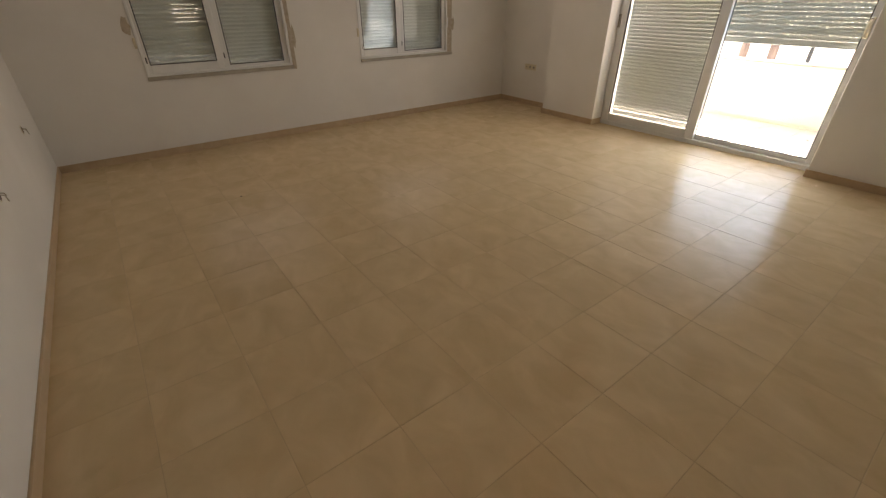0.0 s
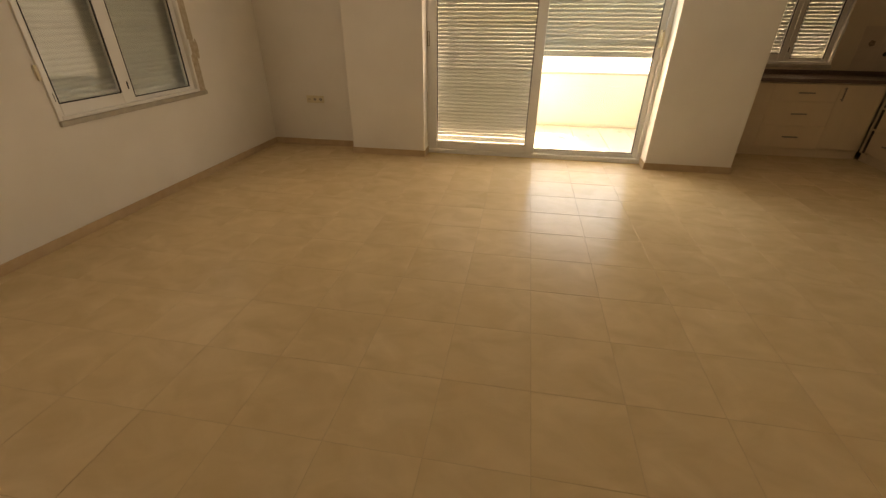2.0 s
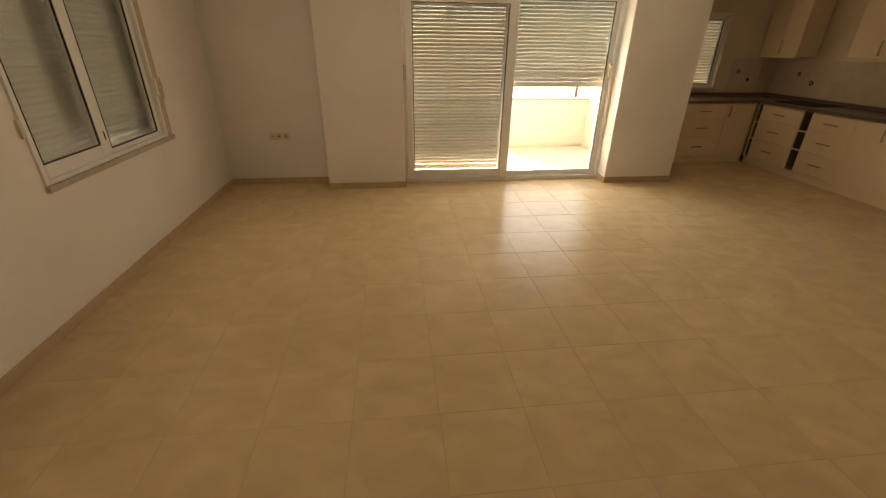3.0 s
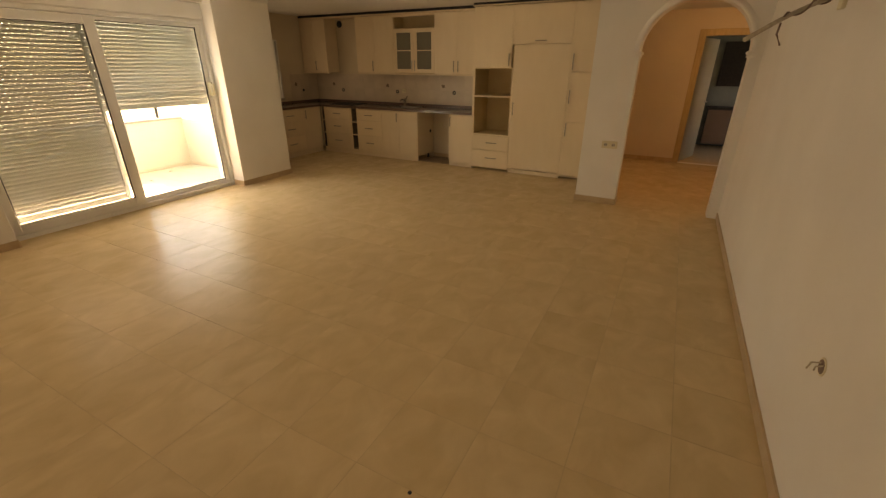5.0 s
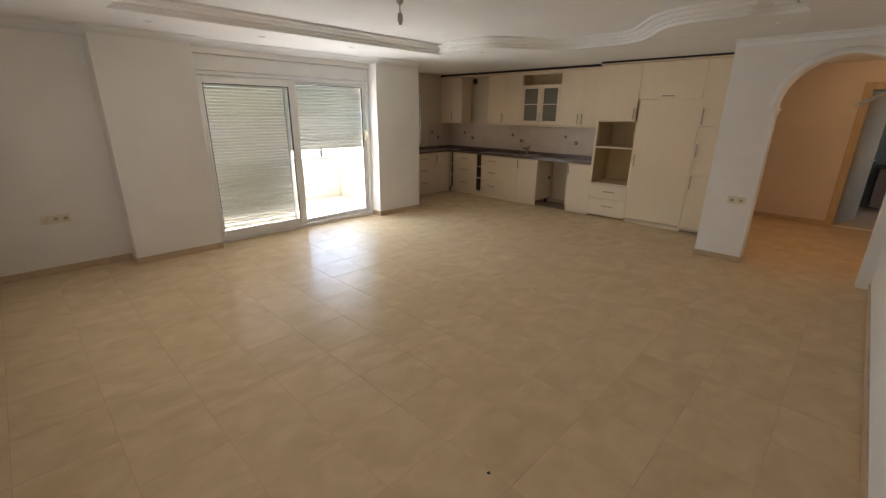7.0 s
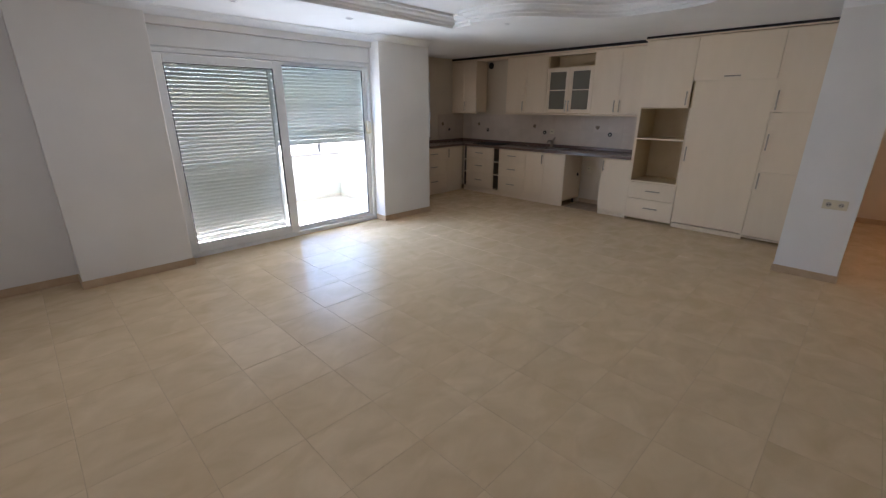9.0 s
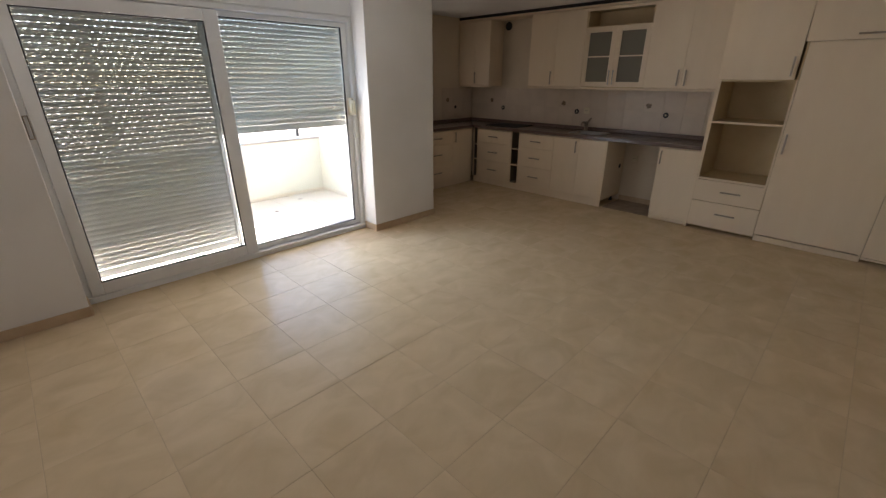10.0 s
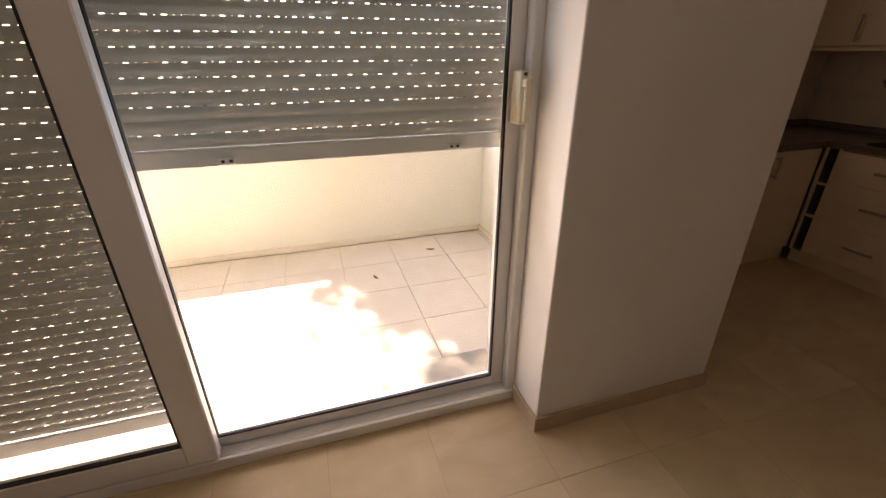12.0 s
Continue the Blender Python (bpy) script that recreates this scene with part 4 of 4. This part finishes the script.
for q in range(5):
    lathe((KX - 0.006, -1.78 + 0.02 * math.cos(q * 1.26), 1.274 + 0.02 * math.sin(q * 1.26)), (-1, 0, 0), [(0, 0.018), (0.0015, 0.016)], 9, bm=b)
part("tile_motif", b, MOTIF, tile_b, "small brown fruit motif on a tile")
for k, (x, z) in enumerate(((6.66, 1.27), (5.31, 1.27), (4.085, 1.285))):
    motif(x, z, k)


def wall_box(x, z, label):
    w = root("pipe_outlet", (x, KY, z), label, "pipe outlet")
    part("collar", lathe((x, KY + 0.006, z), (0, 1, 0), [(0, 0.034), (0.004, 0.034), (0.006, 0.028), (0.006, 0.02)], 18), DARK, w)
    part("bore", lathe((x, KY + 0.0062, z), (0, 1, 0), [(0, 0.014), (0.007, 0.012)], 14), SOCK, w)


wall_box(3.86, 1.18, "round open pipe outlet in the tiled wall")
wall_box(5.085, 1.165, "round open pipe outlet above the sink")
wall_box(6.42, 1.16, "small round outlet in the tiled wall")
w = root("pipe_outlet", (KX, -1.97, 1.157), "small round outlet in the tiled wall", "pipe outlet")
part("collar", lathe((KX - 0.006, -1.97, 1.157), (-1, 0, 0), [(0, 0.026), (0.004, 0.026), (0.006, 0.02)], 16), DARK, w)
vent = root("vent_hole", (6.39, KY, 2.30), "round dark hood vent hole in the wall", "vent")
part("collar", lathe((6.39, KY + 0.001, 2.36), (0, 1, 0), [(0, 0.06), (0.01, 0.06), (0.012, 0.05)], 22), DARK, vent)


# ---- sockets ----
def socket(name, at, nrm, w, h, gangs, label):
    """A socket plate on a wall: nrm is the wall's normal."""
    s = root(name, at, label, "socket")
    nv = Vector(nrm)
    m = Matrix.Translation(at) @ nv.to_track_quat("Z", "Y").to_matrix().to_4x4()
    if abs(nv.x) > 0.5:
        m = Matrix.Translation(at) @ Matrix(((0, 0, nv.x, 0), (1, 0, 0, 0), (0, 1, 0, 0), (0, 0, 0, 1)))
    else:
        m = Matrix.Translation(at) @ Matrix(((1, 0, 0, 0), (0, 0, nv.y, 0), (0, 1, 0, 0), (0, 0, 0, 1)))

    def go(nm, b, mat, par, lab=""):
        bmesh.ops.transform(b, matrix=m, verts=b.verts[:])
        return part(nm, b, mat, par, lab)
    go("plate", box(-w / 2, w / 2, -h / 2, h / 2, 0.0, 0.010, 0.003), SOCK, s)
    gw = w / gangs
    for k in range(gangs):
        c = -w / 2 + gw * (k + 0.5)
        ins = go("insert", box(c - gw * 0.38, c + gw * 0.38, -h * 0.36, h * 0.36, 0.010, 0.014, 0.002), SOCK, s)
        if gangs > 1 and k < 2:
            go("cup", lathe((c, 0, 0.0142), (0, 0, 1), [(0, 0.021), (0.0008, 0.020)], 18), STONE, ins)
        go("contact_hole", lathe((c - 0.009, 0, 0.0146), (0, 0, 1), [(0, 0.005), (0.0012, 0.005)], 8), DARK, ins)
        go("contact_hole", lathe((c + 0.009, 0, 0.0146), (0, 0, 1), [(0, 0.005), (0.0012, 0.005)], 8), DARK, ins)
    return s


socket("wall_socket", (XE, 4.955, 0.59), (-1, 0, 0), 0.235, 0.088, 3, "ivory triple socket plate low on the wall")
socket("wall_socket", (0.90, YA, 0.75), (0, 1, 0), 0.18, 0.088, 2, "ivory double switch plate on the wall end")
socket("wall_socket", (4.93, KY + 0.006, 1.185), (0, 1, 0), 0.09, 0.085, 1, "white socket above the worktop")
socket("wall_socket", (4.15, KY, 0.60), (0, 1, 0), 0.08, 0.08, 1, "white socket low in the dishwasher gap")
for yy, zz in ((3.08, 0.63), (4.74, 0.64)):
    jb = root("junction_box", (XW, yy, zz), "open wall box with two loose cable ends", "junction box", "open wall boxes")
    part("rim", lathe((XW, yy, zz), (1, 0, 0), [(0, 0.036), (0.003, 0.036), (0.004, 0.03)], 18), SOCK, jb)
    part("cavity", lathe((XW + 0.0032, yy, zz), (1, 0, 0), [(0, 0.029), (0.0012, 0.028)], 16), BARK, jb)
    part("wire", tube([(XW + 0.003, yy - 0.012, zz + 0.01), (XW + 0.03, yy - 0.016, zz), (XW + 0.035, yy - 0.022, zz - 0.035)], 0.0032), CABLE, jb)
    part("wire", tube([(XW + 0.003, yy + 0.012, zz + 0.012), (XW + 0.025, yy + 0.016, zz + 0.004), (XW + 0.028, yy + 0.02, zz - 0.012)], 0.0032), CABLE, jb)

# bracket arm on the west wall, with a cable wound round it
arm = root("wall_bracket", (XW, 1.65, 2.02), "thin metal arm on the wall wound with loose grey cable", "bracket")
A0, A1 = Vector((XW, 1.68, 2.0)), Vector((0.03, 2.2, 1.765))
part("arm", tube([A0.lerp(A1, k / 8) + Vector((0, 0, 0.02 * math.sin(math.pi * k / 8))) for k in range(9)], 0.011, 8), CABLE, arm)
part("mount", box(XW, XW + 0.02, 1.64, 1.72, 1.92, 2.08, 0.004), SOCK, arm)
coil = []
for k in range(60):
    t = k / 59
    p = A0.lerp(A1, 0.05 + 0.62 * t) + Vector((0, 0, 0.02 * math.sin(math.pi * (0.05 + 0.62 * t))))
    a = t * 15
    coil.append(p + Vector((0.4 * math.cos(a), -0.6 * math.cos(a), math.sin(a))) * 0.017)
part("wound_cable", tube(coil, 0.005, 6), BARK, arm)
e = A0.lerp(A1, 0.67)
part("cable_end", tube([e, e + Vector((0.005, 0.01, -0.05)), e + Vector((-0.02, 0.01, -0.10))], 0.005, 6), BARK, arm)
thing("floor_speck", lathe((0.937, 3.842, 0.0), (0, 0, 1), [(0, 0.010), (0.003, 0.008), (0.005, 0.003)], 7), DARK, "tiny dark crumb lying on the tiles", "debris", at=(0.937, 3.842, 0.0))

# ---- balcony and outside ----
BXP, BYS, BZ, PH = 7.94, 0.19, -0.03, 0.76
structure("balcony_slab", box(XE + 0.25, BXP + 0.15, -0.05, 5.2, -0.3, BZ - 0.012), GROUT, "concrete balcony slab under its tiles", "balcony")
structure("parapet_front", box(BXP, BXP + 0.15, BYS, 5.2, BZ - 0.012, PH, 0.006), RENDERY, "pale yellow rendered balcony parapet", "parapet")
structure("parapet_side", box(KX + 0.25, BXP, BYS - 0.15, BYS + 0.018, BZ - 0.012, PH, 0.004), RENDERY, "pale yellow rendered balcony side parapet", "parapet")
structure("balcony_side_wall", box(XE + 0.251, KX + 0.26, 0.1005, BYS + 0.02, BZ - 0.0125, 2.9), RENDERY, "pale yellow rendered outer wall beside the balcony", "wall")
structure("balcony_end_wall", box(XE + 0.25, BXP + 0.15, 5.2, 5.35, BZ - 0.3, 2.9), RENDERY, "pale yellow rendered balcony end wall", "wall")
structure("parapet_cap", box(BXP - 0.03, BXP + 0.18, BYS, 5.2, PH + 0.001, PH + 0.03, 0.004), STONE, "pale stone cap on the balcony parapet", "parapet")
structure("balcony_above", box(XE + 0.25, 7.75, -0.05, 5.35, 2.72, 2.92), CEIL, "underside of the balcony above", "slab")
structure("balcony_skirting", box(BXP - 0.012, BXP, BYS + 0.02, 5.2, BZ, BZ + 0.045, 0.002), BTILE, "beige tile skirting along the parapet", "baseboard")
structure("balcony_skirting", box(XE + 0.25, BXP - 0.012, BYS + 0.02, BYS + 0.032, BZ, BZ + 0.045, 0.002), BTILE, "beige tile skirting along the side wall", "baseboard")
structure("ground", box(-400, 400, -400, 400, -3.6, -3.4), EARTH, "dry sandy ground far below the balcony", "ground")


def tree(x, y, hgt, rad, seed, label, leaves=4200, spread=0.33, leaf=0.09, girth=1.0):
    rng = random.Random(seed)
    t = root("tree", (x, y, -3.4), label, "tree", "trees outside")
    base = Vector((x, y, -3.4))
    top = base + Vector((rng.uniform(-0.2, 0.2), rng.uniform(-0.2, 0.2), hgt))
    trunk = tube([base, base.lerp(top, 0.35) + Vector((0.06, -0.05, 0)), base.lerp(top, 0.7), top], [girth * r for r in (0.16, 0.12, 0.09, 0.03)], 9)
    tips = []
    for k in range(9):
        s = base.lerp(top, rng.uniform(0.8, 0.97))
        a = rng.uniform(0, 6.28)
        tip = s + Vector((math.cos(a) * rad * 0.8, math.sin(a) * rad * 0.8, rng.uniform(0.2, 0.9)))
        tips.append(tip)
        tube([s, s.lerp(tip, 0.5) + Vector((0, 0, -0.05)), tip], [0.05, 0.03, 0.012], 6, bm=trunk)
    part("trunk", trunk, BARK, t)
    verts, faces = [], []
    for k in range(leaves):
        c = rng.choice(tips + [top]) + Vector((rng.gauss(0, spread), rng.gauss(0, spread), rng.gauss(0, spread * 0.85)))
        d = Vector((rng.gauss(0, 1), rng.gauss(0, 1), rng.gauss(0, 1))).normalized()
        q = d.orthogonal().normalized()
        ln = rng.uniform(0.55, 1.0) * leaf
        i = len(verts)
        verts += [(c - d * ln - base)[:], (c + q * ln * 0.4 - base)[:], (c + d * ln - base)[:], (c - q * ln * 0.4 - base)[:]]
        faces.append((i, i + 1, i + 2, i + 3))
    me = bpy.data.meshes.new("crown")
    me.from_pydata(verts, [], faces)
    me.materials.append(LEAFY)
    o = new("crown", me)
    o.parent = t
    return t


tree(16.0, 5.55, 11.2, 1.3, 6, "slender tree with loose green crown beyond the balcony")
tree(16.2, 4.80, 11.5, 1.3, 8, "slender tree with loose green crown beyond the balcony")
# This tree is added out of view to shade part of the balcony floor.
tree(12.7, 2.1, 12.0, 0.9, 11, "unseen leafy tree added to shade the balcony corner", 15000, 0.40, 0.15, 0.5)
pole = thing("utility_pole", tube([(16, 3.85, -3.4), (16, 3.85, 6)], [0.06, 0.05], 10), DARK, "dark utility pole beyond the balcony", "pole", at=(16, 3.85, -3.4))
thing("slim_post", tube([(9.1, -0.05, -3.4), (9.1, -0.05, 4)], [0.03, 0.03], 8), DARK, "slim dark post just outside the balcony", "post", at=(9.1, -0.05, -3.4))
garden = structure("garden_wall", box(24, 24.3, -30, 40, -3.4, -1.6, 0.02), EARTH, "low sandy garden wall in the distance", "wall")

# ---- floor tiles ----
GS, GX, GY = 0.4195, 2.068, 3.41
TG = 0.0031
sub = bmesh.new()
for x0, x1, y0, y1 in ((XW, XE, YA, YN), (1.23, KX, KY, YA), (XE, KX, YA, -0.06), (-1.3, 2.3, HY - 0.12, YA), (-1.6, 0.4, -6.62, HY - 0.12), (XE, XE + 0.25, 0.87, 3.455)):
    box(x0, x1, y0, y1, -0.10, -0.0013, bm=sub)
floor = structure("floor", sub, GROUT, "beige marbled ceramic floor tiles with fine joints", "floor")
me = tile_mesh(GS - TG, GS - TG, 0.012, 0.0009, "floor_tile", TILE)


ROOMS = ((XW, XE, YA, YN, True), (1.23, KX, KY, YA, False), (XE, KX, YA, -0.06, False), (-1.2, 2.2, HY, YA - 0.2, False), (AX - AR, AX + AR, YA - 0.2, YA, False))
rest = bmesh.new()
count = 0
for i in range(-9, 13):
    for j in range(-19, 7):
        x, y = GX + i * GS + TG / 2, GY + j * GS + TG / 2
        for rx0, rx1, ry0, ry1, main in ROOMS:
            x0, x1, y0, y1 = max(x, rx0), min(x + GS - TG, rx1), max(y, ry0), min(y + GS - TG, ry1)
            if x1 - x0 < 0.012 or y1 - y0 < 0.012:
                continue
            whole = x1 - x0 > GS - TG - 1e-4 and y1 - y0 > GS - TG - 1e-4
            tilt = Matrix.Rotation(random.uniform(-0.0017, 0.0017), 4, "X") @ Matrix.Rotation(random.uniform(-0.0017, 0.0017), 4, "Y")
            half = Matrix.Translation(((x1 - x0) / 2, (y1 - y0) / 2, 0))
            m = Matrix.Translation((x0, y0, -0.012 + random.uniform(-0.0002, 0.0002))) @ half @ tilt @ half.inverted()
            cut = me if whole else tile_mesh(x1 - x0, y1 - y0, 0.012, 0.0011, "cut_tile", TILE)
            if main and count < 300:
                lay(floor, cut, m)
                count += 1
            else:
                t = bmesh.new()
                t.from_mesh(cut)
                bmesh.ops.transform(t, matrix=m, verts=t.verts[:])
                merge(rest, t)
far_tiles = part("kitchen_and_hall_tiles", rest, TILE, floor)
far_tiles["kind"] = "stuff"
bt = structure("balcony_floor", box(XE + 0.25, BXP, BYS, 5.2, BZ - 0.012, BZ - 0.0095), GROUT, "beige balcony floor tiles", "floor")
bme = tile_mesh(GS - TG, GS - TG, 0.010, 0.0018, "balcony_tile", BTILE)
for i in range(6):
    for j in range(-6, 8):
        x0, x1 = max(6.66 + (i - 2) * GS, XE + 0.26), min(6.66 + (i - 1) * GS - TG, BXP - 0.012)
        y0, y1 = max(2.355 + j * GS + TG / 2, BYS + 0.033), min(2.355 + (j + 1) * GS - TG / 2, 5.2)
        if x1 - x0 < 0.02 or y1 - y0 < 0.02:
            continue
        whole = x1 - x0 > GS - TG - 1e-4 and y1 - y0 > GS - TG - 1e-4
        lay(bt, bme if whole else tile_mesh(x1 - x0, y1 - y0, 0.010, 0.0018, "cut_tile", BTILE), Matrix.Translation((x0, y0, BZ - 0.0102)))


def dry_leaf(x, y, a):
    b = bmesh.new()
    c, s = math.cos(a), math.sin(a)
    row = []
    for t, w in ((-1, 0.1), (-0.5, 0.75), (0, 1), (0.5, 0.7), (1, 0.08)):
        for side in (-1, 0, 1):
            u, v = t * 0.032, side * w * 0.012
            row.append(b.verts.new((x + u * c - v * s, y + u * s + v * c, BZ + 0.003 + 0.006 * abs(t) + 0.005 * abs(side))))
    for k in range(4):
        for q in range(2):
            b.faces.new((row[3 * k + q], row[3 * k + q + 1], row[3 * k + q + 4], row[3 * k + q + 3]))
    ex = bmesh.ops.extrude_face_region(b, geom=b.faces[:])
    bmesh.ops.translate(b, vec=(0, 0, -0.003), verts=[v for v in ex["geom"] if isinstance(v, bmesh.types.BMVert)])
    return thing("dry_leaf", b, BARK, "curled brown dry leaf lying on the balcony tiles", "leaf", at=(x, y, BZ), group="dry leaves")


dry_leaf(7.27, 1.30, 0.4)
dry_leaf(7.62, 0.78, 1.3)
